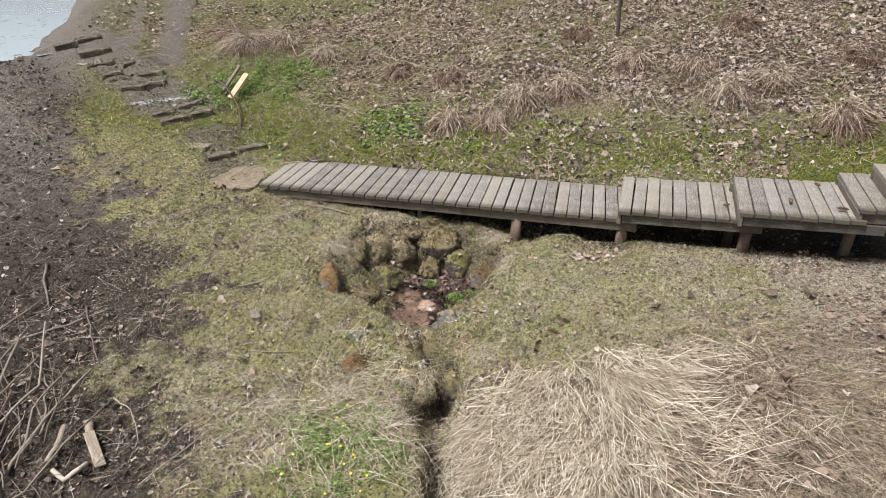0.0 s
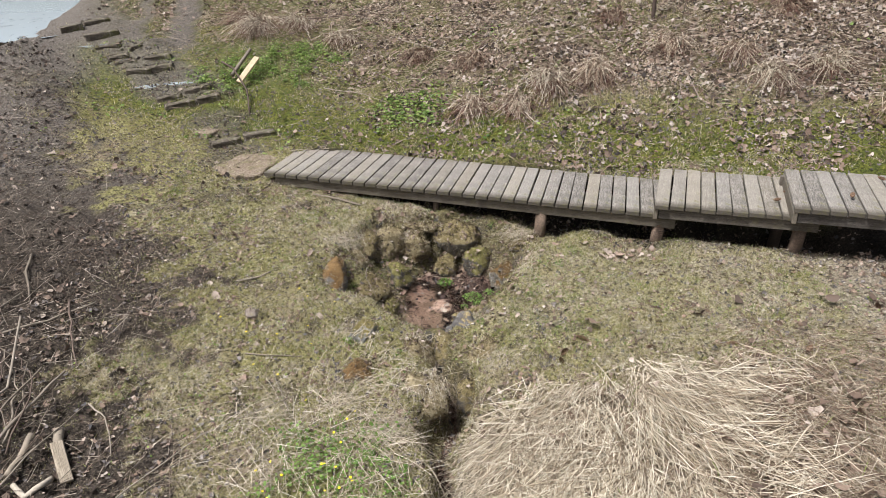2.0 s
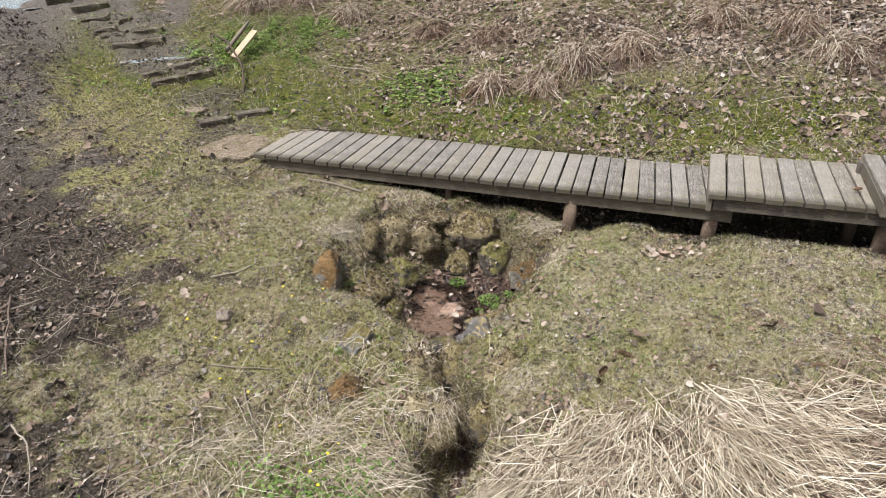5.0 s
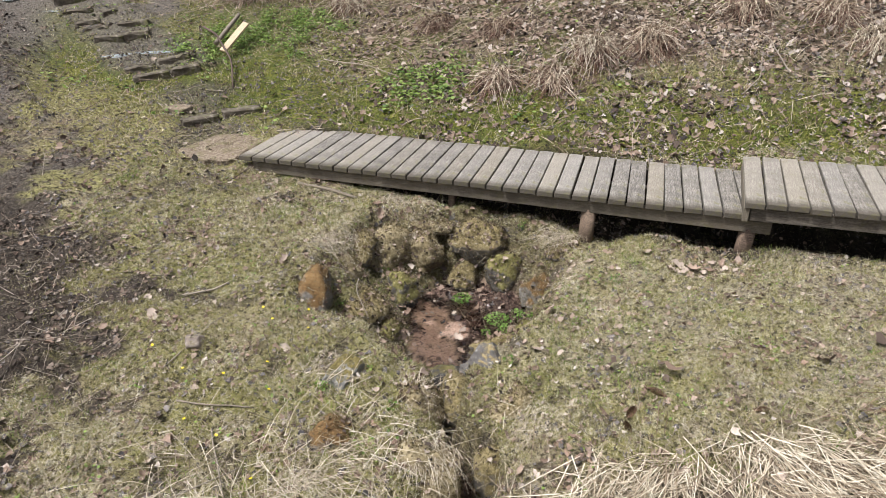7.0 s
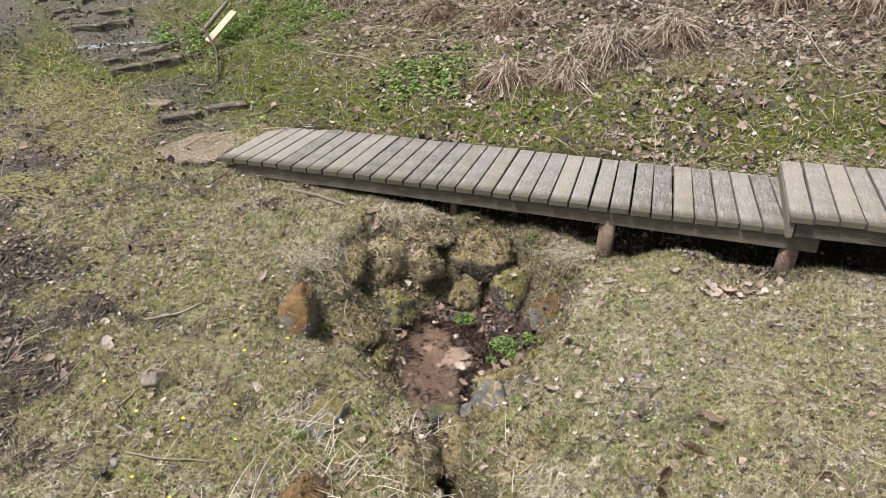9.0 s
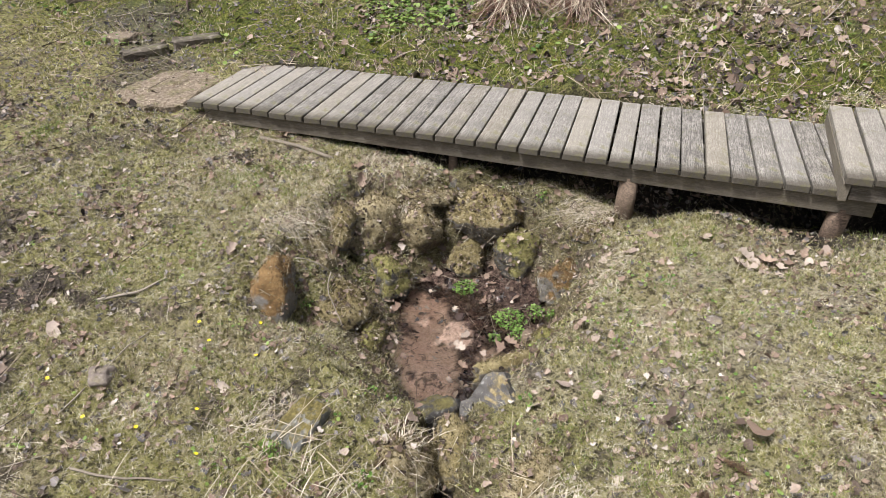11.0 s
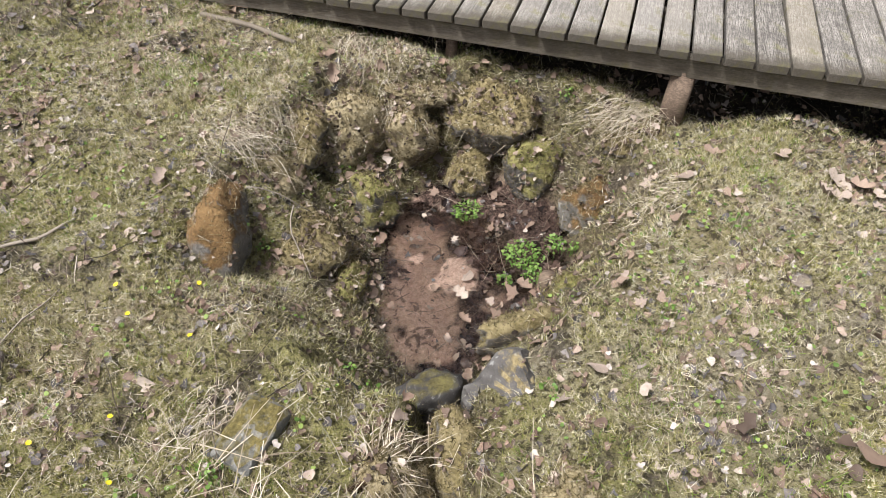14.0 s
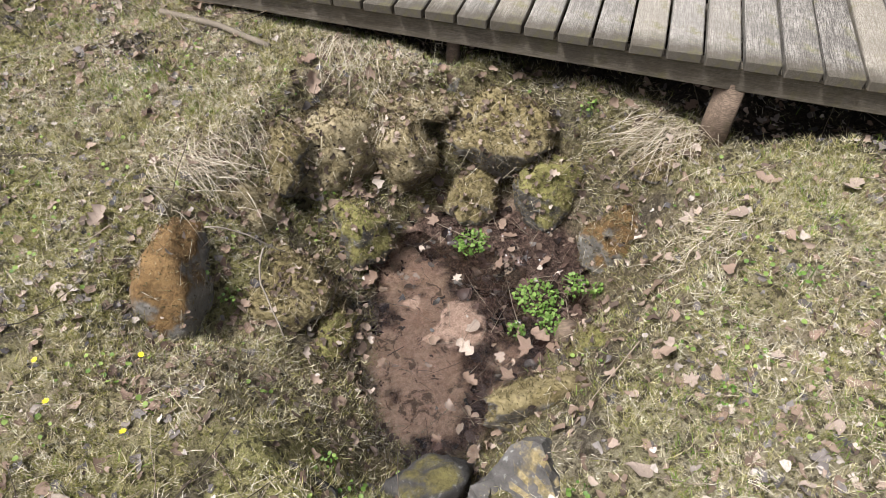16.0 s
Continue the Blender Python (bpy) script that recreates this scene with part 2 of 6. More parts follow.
# ---------------------------------------------------------------- materials
class Nodes:
    """A thin hand on one material's node tree."""

    def __init__(self, name):
        self.mat = bpy.data.materials.new(name)
        self.mat.use_nodes = True
        self.tree = self.mat.node_tree
        self.bsdf = self.tree.nodes["Principled BSDF"]
        self.coord = self.add("ShaderNodeTexCoord").outputs["Object"]

    def add(self, kind, **values):
        node = self.tree.nodes.new(kind)
        for key, value in values.items():
            node.inputs[key].default_value = value
        return node

    def link(self, a, b):
        self.tree.links.new(a, b)

    def noise(self, scale, detail=4, rough=0.6, coord=None, distort=0.0):
        n = self.add("ShaderNodeTexNoise", Scale=scale, Detail=detail, Roughness=rough, Distortion=distort)
        self.link(coord or self.coord, n.inputs["Vector"])
        return n.outputs["Fac"]

    def ramp(self, fac, stops):
        r = self.add("ShaderNodeValToRGB")
        el = r.color_ramp.elements
        while len(el) < len(stops):
            el.new(0.5)
        for e, (p, c) in zip(el, stops):
            e.position, e.color = p, (*c, 1) if len(c) == 3 else c
        self.link(fac, r.inputs["Fac"])
        return r.outputs["Color"]

    def span(self, fac, a, b, lo=0.0, hi=1.0):
        m = self.add("ShaderNodeMapRange", **{"From Min": a, "From Max": b, "To Min": lo, "To Max": hi})
        self.link(fac, m.inputs["Value"])
        return m.outputs["Result"]

    def math(self, op, a, b):
        m = self.tree.nodes.new("ShaderNodeMath")
        m.operation = op
        for k, v in enumerate((a, b)):
            if isinstance(v, (int, float)):
                m.inputs[k].default_value = v
            else:
                self.link(v, m.inputs[k])
        return m.outputs[0]

    def mix(self, fac, a, b, blend="MIX"):
        m = self.tree.nodes.new("ShaderNodeMix")
        m.data_type, m.blend_type = "RGBA", blend
        for key, v in ((0, fac), (6, a), (7, b)):
            if isinstance(v, (int, float)):
                m.inputs[key].default_value = v
            elif isinstance(v, tuple):
                m.inputs[key].default_value = (*v, 1)
            else:
                self.link(v, m.inputs[key])
        return m.outputs[2]

    def attribute(self, name):
        a = self.tree.nodes.new("ShaderNodeAttribute")
        a.attribute_name = name
        return a.outputs["Fac"]

    def random(self, island=False):
        if island:
            return self.tree.nodes.new("ShaderNodeNewGeometry").outputs["Random Per Island"]
        return self.tree.nodes.new("ShaderNodeObjectInfo").outputs["Random"]

    def done(self, color, rough=0.85, height=None, strength=0.4, distance=0.01, specular=0.3, normal_of=None):
        for key, v in (("Base Color", color), ("Roughness", rough)):
            if isinstance(v, (int, float)):
                self.bsdf.inputs[key].default_value = v
            elif isinstance(v, tuple):
                self.bsdf.inputs[key].default_value = (*v, 1)
            else:
                self.link(v, self.bsdf.inputs[key])
        self.bsdf.inputs["Specular IOR Level"].default_value = specular
        if height is not None:
            b = self.add("ShaderNodeBump", Strength=strength, Distance=distance)
            self.link(height, b.inputs["Height"])
            self.link(b.outputs["Normal"], self.bsdf.inputs["Normal"])
        return self.mat


def ground_material():
    m = Nodes("ground_cover")
    mid, fine, grit = m.noise(8, 5, 0.65), m.noise(140, 5, 0.8), m.noise(42, 9, 0.9)
    gap = m.span(m.noise(21, 7, 0.8), 0.54, 0.64)
    soil = m.ramp(grit, [(0.38, (0.014, 0.011, 0.009)), (0.49, (0.072, 0.058, 0.045)), (0.57, (0.19, 0.155, 0.12)), (0.64, (0.46, 0.39, 0.31))])
    soil = m.mix(m.span(mid, 0.45, 0.65, 0, 0.6), soil, m.ramp(fine, [(0.38, (0.014, 0.011, 0.009)), (0.62, (0.13, 0.104, 0.08))]))
    pale = m.ramp(grit, [(0.38, (0.05, 0.042, 0.034)), (0.49, (0.17, 0.145, 0.12)), (0.57, (0.29, 0.255, 0.215)), (0.64, (0.46, 0.42, 0.37))])
    soil = m.mix(m.attribute("shore"), soil, pale)
    grass = m.ramp(grit, [(0.38, (0.07, 0.058, 0.03)), (0.46, (0.32, 0.27, 0.14)), (0.55, (0.53, 0.455, 0.265)), (0.64, (0.76, 0.68, 0.48))])
    brown = m.ramp(grit, [(0.36, (0.07, 0.053, 0.037)), (0.48, (0.31, 0.24, 0.165)), (0.64, (0.58, 0.49, 0.36))])
    verdant = m.ramp(grit, [(0.38, (0.045, 0.05, 0.012)), (0.47, (0.26, 0.27, 0.06)), (0.55, (0.44, 0.42, 0.12)), (0.64, (0.66, 0.61, 0.27))])
    grass = m.mix(m.span(mid, 0.44, 0.62), grass, brown)
    grass = m.mix(m.math("MULTIPLY", m.attribute("verdure"), 0.75), grass, m.mix(m.span(fine, 0.4, 0.62, 0, 0.7), verdant, grass))
    grass = m.mix(m.math("MULTIPLY", gap, 0.7), grass, (0.10, 0.075, 0.05))
    thatch = m.ramp(grit, [(0.38, (0.06, 0.046, 0.034)), (0.46, (0.30, 0.245, 0.175)), (0.54, (0.50, 0.43, 0.32)), (0.63, (0.78, 0.71, 0.57))])
    moss = m.ramp(grit, [(0.38, (0.035, 0.04, 0.008)), (0.5, (0.17, 0.18, 0.03)), (0.64, (0.40, 0.39, 0.09))])
    moss = m.mix(m.span(mid, 0.4, 0.6), moss, m.ramp(grit, [(0.36, (0.035, 0.045, 0.01)), (0.6, (0.15, 0.18, 0.04))]))
    # dark flecks paint the shade between clumps into turf, thatch and moss
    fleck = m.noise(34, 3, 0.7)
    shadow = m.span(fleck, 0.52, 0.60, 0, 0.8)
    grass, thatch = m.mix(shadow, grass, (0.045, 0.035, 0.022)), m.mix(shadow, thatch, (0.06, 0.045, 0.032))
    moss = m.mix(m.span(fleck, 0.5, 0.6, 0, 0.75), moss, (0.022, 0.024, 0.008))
    leaf = m.add("ShaderNodeTexVoronoi", Scale=34.0, Randomness=1.0)
    m.link(m.coord, leaf.inputs["Vector"])
    sep = m.add("ShaderNodeSeparateColor")
    m.link(leaf.outputs["Color"], sep.inputs[0])
    litter = m.ramp(sep.outputs[0], [(0.0, (0.02, 0.015, 0.012)), (0.45, (0.085, 0.06, 0.044)), (0.75, (0.24, 0.18, 0.135)), (1.0, (0.60, 0.52, 0.43))])
    litter = m.mix(m.span(grit, 0.46, 0.6, 0.0, 0.6), litter, m.mix(m.span(mid, 0.42, 0.6), (0.05, 0.036, 0.028), (0.16, 0.14, 0.06)))
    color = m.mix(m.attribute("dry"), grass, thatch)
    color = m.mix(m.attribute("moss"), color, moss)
    color = m.mix(m.attribute("litter"), color, m.mix(m.math("MULTIPLY", m.attribute("verdure"), 0.55), litter, moss))
    color = m.mix(m.attribute("straw"), color, m.mix(0.5, thatch, (0.12, 0.09, 0.06)))
    color = m.mix(m.math("MULTIPLY", m.attribute("green"), 0.6), color, (0.13, 0.16, 0.04))
    color = m.mix(m.math("MULTIPLY", m.attribute("walls"), 0.8), color, m.mix(m.span(mid, 0.42, 0.58), soil, m.ramp(grit, [(0.38, (0.03, 0.024, 0.012)), (0.5, (0.14, 0.11, 0.055)), (0.64, (0.36, 0.29, 0.17))])))
    color = m.mix(m.attribute("mud"), color, soil)
    # earth under the boardwalk, near-black with the deck's shade put into its colour
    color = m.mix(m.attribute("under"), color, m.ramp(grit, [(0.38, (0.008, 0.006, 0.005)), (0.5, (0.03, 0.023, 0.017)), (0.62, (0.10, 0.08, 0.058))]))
    bog = m.ramp(grit, [(0.38, (0.014, 0.010, 0.009)), (0.49, (0.095, 0.064, 0.052)), (0.57, (0.23, 0.155, 0.12)), (0.63, (0.42, 0.29, 0.23))])
    silt = m.mix(m.span(grit, 0.42, 0.6), (0.43, 0.28, 0.205), (0.77, 0.55, 0.425))
    silt = m.mix(m.span(m.noise(11, 6, 0.7, None, 1.5), 0.56, 0.61, 0, 0.7), silt, (0.07, 0.05, 0.04))
    wet = m.attribute("wet")
    color = m.mix(wet, color, m.mix(m.attribute("sand"), bog, silt))
    rough = m.span(wet, 0, 1, 0.95, 0.22)
    return m.done(color, rough, m.math("ADD", m.math("MULTIPLY", grit, 0.8), m.math("ADD", mid, fine)), 1.0, 0.03, 0.18)


def wood_material(name, dark, light, moss=0.3, grimy=0.0):
    """Weathered sawn timber, grain along the piece's own x."""
    m = Nodes(name)
    stretch = m.add("ShaderNodeMapping")
    stretch.inputs["Scale"].default_value = (1.2, 26, 26)
    rnd = m.random()
    shift = m.add("ShaderNodeCombineXYZ")
    m.link(m.math("MULTIPLY", rnd, 37.0), shift.inputs[0])
    m.link(m.math("MULTIPLY", rnd, 91.0), shift.inputs[1])
    m.link(m.coord, stretch.inputs["Vector"])
    m.link(shift.outputs[0], stretch.inputs["Location"])
    grain = m.noise(3.0, 6, 0.7, stretch.outputs[0], 0.6)
    fibre = m.noise(14.0, 3, 0.7, stretch.outputs[0])
    blot = m.noise(6, 4, 0.6)
    base = m.ramp(grain, [(0.28, dark), (0.72, light)])
    base = m.mix(m.span(fibre, 0.48, 0.58, 0, 0.85), base, tuple(c * 0.45 for c in dark))
    base = m.mix(m.span(blot, 0.42, 0.66, 0, 0.5), base, tuple(c * 0.6 for c in dark))
    base = m.mix(m.span(m.noise(45, 6, 0.85), 0.48, 0.6, 0, 0.65), base, tuple(c * 0.5 for c in dark))
    base = m.mix(m.span(rnd, 0, 1, 0, 0.45), base, tuple(c * 0.72 for c in light))
    warm = m.math("FRACT", m.math("MULTIPLY", rnd, 7.31), 0)
    base = m.mix(m.span(warm, 0.3, 1.0, 0, 0.28), base, (0.31, 0.26, 0.175))
    end = m.add("ShaderNodeSeparateXYZ")
    m.link(m.coord, end.inputs[0])
    grime = m.math("ADD", m.span(end.outputs[0], 0.16, 0.0), m.math("MULTIPLY", m.noise(14, 5, 0.75), 1.0))
    base = m.mix(m.span(grime, 0.75, 1.3, 0, grimy), base, (0.065, 0.055, 0.04))
    base = m.mix(m.math("MULTIPLY", m.span(m.noise(9, 5, 0.7), 0.55, 0.75), moss), base, (0.13, 0.12, 0.04))
    return m.done(base, 0.85, m.math("ADD", grain, m.math("MULTIPLY", fibre, 0.6)), 0.5, 0.004, 0.25)


def stone_material(name, rock_dark, rock_light, moss_a, moss_b, cover):
    """Stone under a coat of moss that keeps to the upward faces and breaks up in patches."""
    m = Nodes(name)
    mid, fine = m.noise(9, 5, 0.65), m.noise(70, 5, 0.75)
    rock = m.ramp(mid, [(0.3, rock_dark), (0.7, rock_light)])
    rock = m.mix(m.span(m.noise(38, 4), 0.60, 0.68, 0, 0.5), rock, (0.40, 0.40, 0.37))
    coat = m.ramp(fine, [(0.3, tuple(c * 0.4 for c in moss_a)), (0.52, moss_a), (0.75, moss_b)])
    coat = m.mix(m.span(mid, 0.4, 0.65, 0, 0.7), coat, moss_b)
    geo = m.tree.nodes.new("ShaderNodeNewGeometry")
    sep = m.add("ShaderNodeSeparateXYZ")
    m.link(geo.outputs["Normal"], sep.inputs[0])
    lift = m.math("ADD", m.math("MULTIPLY", sep.outputs[2], 0.55), m.math("MULTIPLY", m.noise(6, 5, 0.7), 1.1))
    mask = m.span(lift, 1.05 - cover, 1.2 - cover)
    color = m.mix(mask, rock, coat)
    return m.done(color, m.span(mask, 0, 1, 0.65, 0.97), m.math("ADD", m.math("MULTIPLY", fine, 1.0), mid), 0.8, 0.012, 0.3)


def plain(name, a, b, rough=0.85, scale=20.0, island=True, transmit=0.0, spread=None, mottle=0.0):
    """Small natural pieces: each its own shade between a and b."""
    m = Nodes(name)
    rnd = m.random(island)
    stops = spread or [(0.0, a), (1.0, b)]
    color = m.ramp(rnd, stops)
    color = m.mix(m.span(m.noise(scale, 4, 0.7), 0.35, 0.7, 0, 0.45), color, tuple(c * 0.5 for c in a))
    if mottle:
        color = m.mix(m.span(m.noise(34, 3, 0.7), 0.52, 0.60, 0, mottle), color, tuple(c * 0.3 for c in a))
        color = m.mix(m.span(m.noise(27, 3, 0.7, None, 0.6), 0.53, 0.62, 0, mottle * 0.75), color, stops[-1][1])
    mat = m.done(color, rough)
    if transmit:
        thin = m.tree.nodes.new("ShaderNodeBsdfTranslucent")
        m.link(color, thin.inputs["Color"])
        both = m.add("ShaderNodeMixShader", Fac=transmit)
        m.link(m.bsdf.outputs[0], both.inputs[1])
        m.link(thin.outputs[0], both.inputs[2])
        m.link(both.outputs[0], m.tree.nodes["Material Output"].inputs["Surface"])
    return mat


def water_material(name, tint, rough, wave):
    m = Nodes(name)
    m.bsdf.inputs["Transmission Weight"].default_value = 1.0
    m.bsdf.inputs["IOR"].default_value = 1.33
    return m.done(tint, rough, m.noise(wave, 4), 0.45, 0.02, 0.5)


def pond_material():
    m = Nodes("pond_surface")
    streak = m.add("ShaderNodeMapping")
    streak.inputs["Rotation"].default_value = (0, 0, radians(-35))
    streak.inputs["Scale"].default_value = (1.0, 0.22, 1.0)
    m.link(m.coord, streak.inputs["Vector"])
    speck = m.noise(9, 4, 0.7, streak.outputs[0])
    color = m.mix(m.span(speck, 0.60, 0.66), (0.34, 0.385, 0.39), (0.12, 0.12, 0.10))
    m.bsdf.inputs["IOR"].default_value = 1.33
    return m.done(color, 0.04, m.noise(3.0, 2), 0.02, 0.01, 1.0)


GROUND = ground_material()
PLANK = wood_material("weathered_plank", (0.11, 0.097, 0.083), (0.44, 0.405, 0.355), 0.8, 0.85)
BEAM = wood_material("dark_weathered_beam", (0.05, 0.042, 0.036), (0.20, 0.178, 0.155), 0.5)
POSTWOOD = wood_material("rotting_post", (0.09, 0.062, 0.045), (0.30, 0.215, 0.155), 0.3)
WATER = water_material("clear_water", (0.95, 0.93, 0.9), 0.02, 14.0)
PONDWATER = pond_material()


# ---------------------------------------------------------------- mesh helpers
def mesh_from_arrays(name, verts, faces, material):
    """One mesh from an array of places and an array of faces of one size."""
    verts, faces = np.asarray(verts, np.float32), np.asarray(faces, np.int32)
    me = bpy.data.meshes.new(name)
    me.vertices.add(len(verts))
    me.vertices.foreach_set("co", verts.ravel())
    me.loops.add(faces.size)
    me.loops.foreach_set("vertex_index", faces.ravel())
    me.polygons.add(len(faces))
    me.polygons.foreach_set("loop_start", np.arange(0, faces.size, faces.shape[1], dtype=np.int32))
    me.update(calc_edges=True)
    me.materials.append(material)
    return me


def shade(me):
    me.polygons.foreach_set("use_smooth", np.ones(len(me.polygons), bool))
    return me


def part(name, bm, material, parent=None, label="", at=None, smooth_faces=False):
    me = bpy.data.meshes.new(name)
    bm.to_mesh(me)
    bm.free()
    me.materials.append(material)
    if smooth_faces:
        shade(me)
    ob = new(name, me)
    if parent is not None:
        ob.parent = parent
    if at is not None:
        ob.matrix_local = at
    if label:
        ob["label"] = label
    return ob


# ---------------------------------------------------------------- ground
def axis(fine_lo, fine_hi, step, lo, hi, grow=1.16):
    mid = list(np.arange(fine_lo, fine_hi + step / 2, step))
    s, v, left = step, fine_lo, []
    while v > lo:
        s *= grow
        v -= s
        left.append(v)
    s, v, right = step, fine_hi, []
    while v < hi:
        s *= grow
        v += s
        right.append(v)
    return np.array(left[::-1] + mid + right)


def build_ground():
    xs = axis(-2.6, 2.6, 0.028, -900, 900, 1.047)
    ys = axis(3.6, 7.6, 0.026, -900, 900, 1.047)
    gx, gy = np.meshgrid(xs, ys)
    gz = land(gx, gy)
    n, k = len(xs), len(ys)
    verts = np.stack([gx, gy, gz], -1).reshape(-1, 3)
    i = np.arange(n * k).reshape(k, n)
    faces = np.stack([i[:-1, :-1], i[:-1, 1:], i[1:, 1:], i[1:, :-1]], -1).reshape(-1, 4)
    me = shade(mesh_from_arrays("ground", verts, faces, GROUND))
    z = zones(gx, gy)
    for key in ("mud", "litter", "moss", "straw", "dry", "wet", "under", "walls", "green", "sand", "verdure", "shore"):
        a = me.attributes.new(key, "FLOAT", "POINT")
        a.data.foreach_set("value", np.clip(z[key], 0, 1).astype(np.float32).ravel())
    return tagged(new("ground", me), "mossy lawn and leaf-covered bank round a spring", "ground", kind="structure")


build_ground()


class Cover:
    """The kinds of cover and the boardwalk's shade on a fine grid, to look up quickly."""
    west, south, step = -8.0, 1.5, 0.025

    def __init__(self):
        gx, gy = np.meshgrid(np.arange(self.west, 8.0, self.step), np.arange(self.south, 15.5, self.step))
        self.table = zones(gx, gy)
        z = self.table
        z["lawn"] = np.clip((1 - z["mud"] * 0.93) * (1 - z["wet"]) * (1 - 0.75 * z["straw"]) * (1 - 0.93 * z["under"]) * (1 - 0.6 * z["litter"]) * (1 - 0.5 * z["walls"]) * (0.55 + 0.9 * fbm(gx * 3, gy * 3, 3, 71)), 0, 1)

        self.rise_y, self.rise_x = np.gradient(land(gx, gy, False), self.step)

    def pick(self, table, x, y):
        j = np.clip(((x - self.west) / self.step).astype(int), 0, table.shape[1] - 1)
        i = np.clip(((y - self.south) / self.step).astype(int), 0, table.shape[0] - 1)
        return table[i, j]

    def __call__(self, x, y):
        return {key: self.pick(self.table[key], x, y) for key in ("mud", "litter", "moss", "straw", "dry", "wet", "under", "walls", "green", "sand", "verdure", "lawn")}


cover = Cover()


def sheet(name, outline, z, material, label):
    bm = bmesh.new()
    bm.faces.new([bm.verts.new((x, y, z)) for x, y in outline])
    return tagged(part(name, bm, material), label, "water", kind="structure")


sheet("pond_water", [(-60, 26), (-14, 12.6), (-7.6, 10.4), (-6.6, 10.3), (-6.3, 11.0), (-6.4, 12), (-8.2, 22), (-16, 60), (-60, 60)], POND, PONDWATER, "still grey pond that mirrors the overcast sky")
sheet("spring_water", [(0.03 + 0.72 * math.cos(k * 0.2618), 6.28 + 0.82 * math.sin(k * 0.2618)) for k in range(24)], -0.034, WATER, "shallow clear water over red silt in the spring")
sheet("rill_water", [(-0.25, 5.6), (-0.3, 4.2), (-0.3, 3.0), (0.6, 3.0), (0.5, 4.4), (0.2, 5.6)], -0.19, WATER, "thin trickle of water at the bottom of the rill")


# ---------------------------------------------------------------- boardwalk
def plank_mesh(length, width, thick, seed):
    """A worn board along x with rounded edges, slightly cupped and uneven at its ends."""
    rng = random.Random(seed)
    bm = bmesh.new()
    bmesh.ops.create_cube(bm, size=1.0)
    bmesh.ops.scale(bm, vec=(length, width, thick), verts=bm.verts)
    bmesh.ops.bevel(bm, geom=bm.edges[:], offset=0.005, segments=1, affect="EDGES")
    for v in bm.verts:
        v.co.x += length / 2 + rng.uniform(-0.0015, 0.0015)
        v.co.z += -thick / 2 + rng.uniform(-0.0012, 0.0012)
    me = bpy.data.meshes.new("plank")
    bm.to_mesh(me)
    bm.free()
    me.materials.append(PLANK)
    return me


PLANKS = [plank_mesh(1.0, 0.128, 0.045, s) for s in range(6)]


def beam(length, width, height, seed=0):
    rng = random.Random(seed)
    bm = bmesh.new()
    bmesh.ops.create_cube(bm, size=1.0)
    bmesh.ops.scale(bm, vec=(length, width, height), verts=bm.verts)
    bmesh.ops.bevel(bm, geom=bm.edges[:], offset=0.004, segments=1, affect="EDGES")
    for v in bm.verts:
        v.co += Vector((0, rng.uniform(-0.002, 0.002), rng.uniform(-0.002, 0.002)))
    return bm


def post(radius, height, seed):
    bm = bmesh.new()
    bmesh.ops.create_cone(bm, cap_ends=True, segments=14, radius1=radius, radius2=radius * 0.94, depth=height)
    for v in bm.verts:
        a = math.atan2(v.co.y, v.co.x)
        v.co.xy *= 1 + 0.07 * math.sin(3 * a + seed) + 0.05 * math.sin(7 * a + 2 * seed)
    return bm


def boardwalk_section(origin, end, across, count, depth, tail, seed, label, head=0.05, riser=True):
    """Boards laid side by side from origin to end, on two long beams that run on by tail."""
    rng = random.Random(seed)
    o, e, w = Vector(origin), Vector(end), Vector(across)
    along = (e - o).normalized()
    top = tagged(new("boardwalk_section"), label, "boardwalk", "boardwalk sections")
    top.matrix_world = Matrix.Translation(o)
    side = (w - along * w.dot(along)).normalized()
    up = along.cross(side)
    pitch = (e - o).length / count
    boards = w.normalized()
    for k in range(count):
        ob = new("plank", PLANKS[rng.randrange(6)])
        ob.parent = top
        x = boards
        z = (up - x * up.dot(x)).normalized()
        y = z.cross(x)
        m = Matrix((x, y, z)).transposed().to_4x4()
        place = along * (pitch * (k + 0.5)) + x * rng.uniform(-0.008, 0.008) + z * rng.uniform(-0.003, 0.003)
        ob.matrix_local = Matrix.Translation(place) @ m @ pose(0, 0, 0, rng.uniform(-0.4, 0.4), 0, rng.uniform(-0.35, 0.35)) @ Matrix.Diagonal((w.length, (pitch - 0.013 + rng.uniform(-0.003, 0.002)) / 0.128, 1, 1))
    m = Matrix((along, side, up)).transposed().to_4x4()
    length = (e - o).length + tail - head
    for k, off in enumerate((0.062, depth * 0.5, depth - 0.06)):
        b = part("beam", beam(length, 0.055, 0.10, seed + k), BEAM, top)
        b.matrix_local = Matrix.Translation(along * (length / 2 + head) + side * off - up * 0.100) @ m
    if riser:
        r = part("riser", beam(w.length * 0.98, 0.04, 0.11, seed + 9), BEAM, top)
        x = boards
        y = up.cross(x).normalized()
        r.matrix_local = Matrix.Translation(along * 0.022 + x * w.length / 2 - up * 0.10) @ Matrix((x, y, x.cross(y))).transposed().to_4x4()
    return top, o, along, side, up


def add_post(top, place, radius, base, seed):
    h = place.z - base
    p = part("post", post(radius, h, seed), POSTWOOD, top, "dark rotting wooden post", smooth_faces=True)
    p.matrix_local = Matrix.Translation(place - Vector((0, 0, h / 2)) - top.location)
    return p


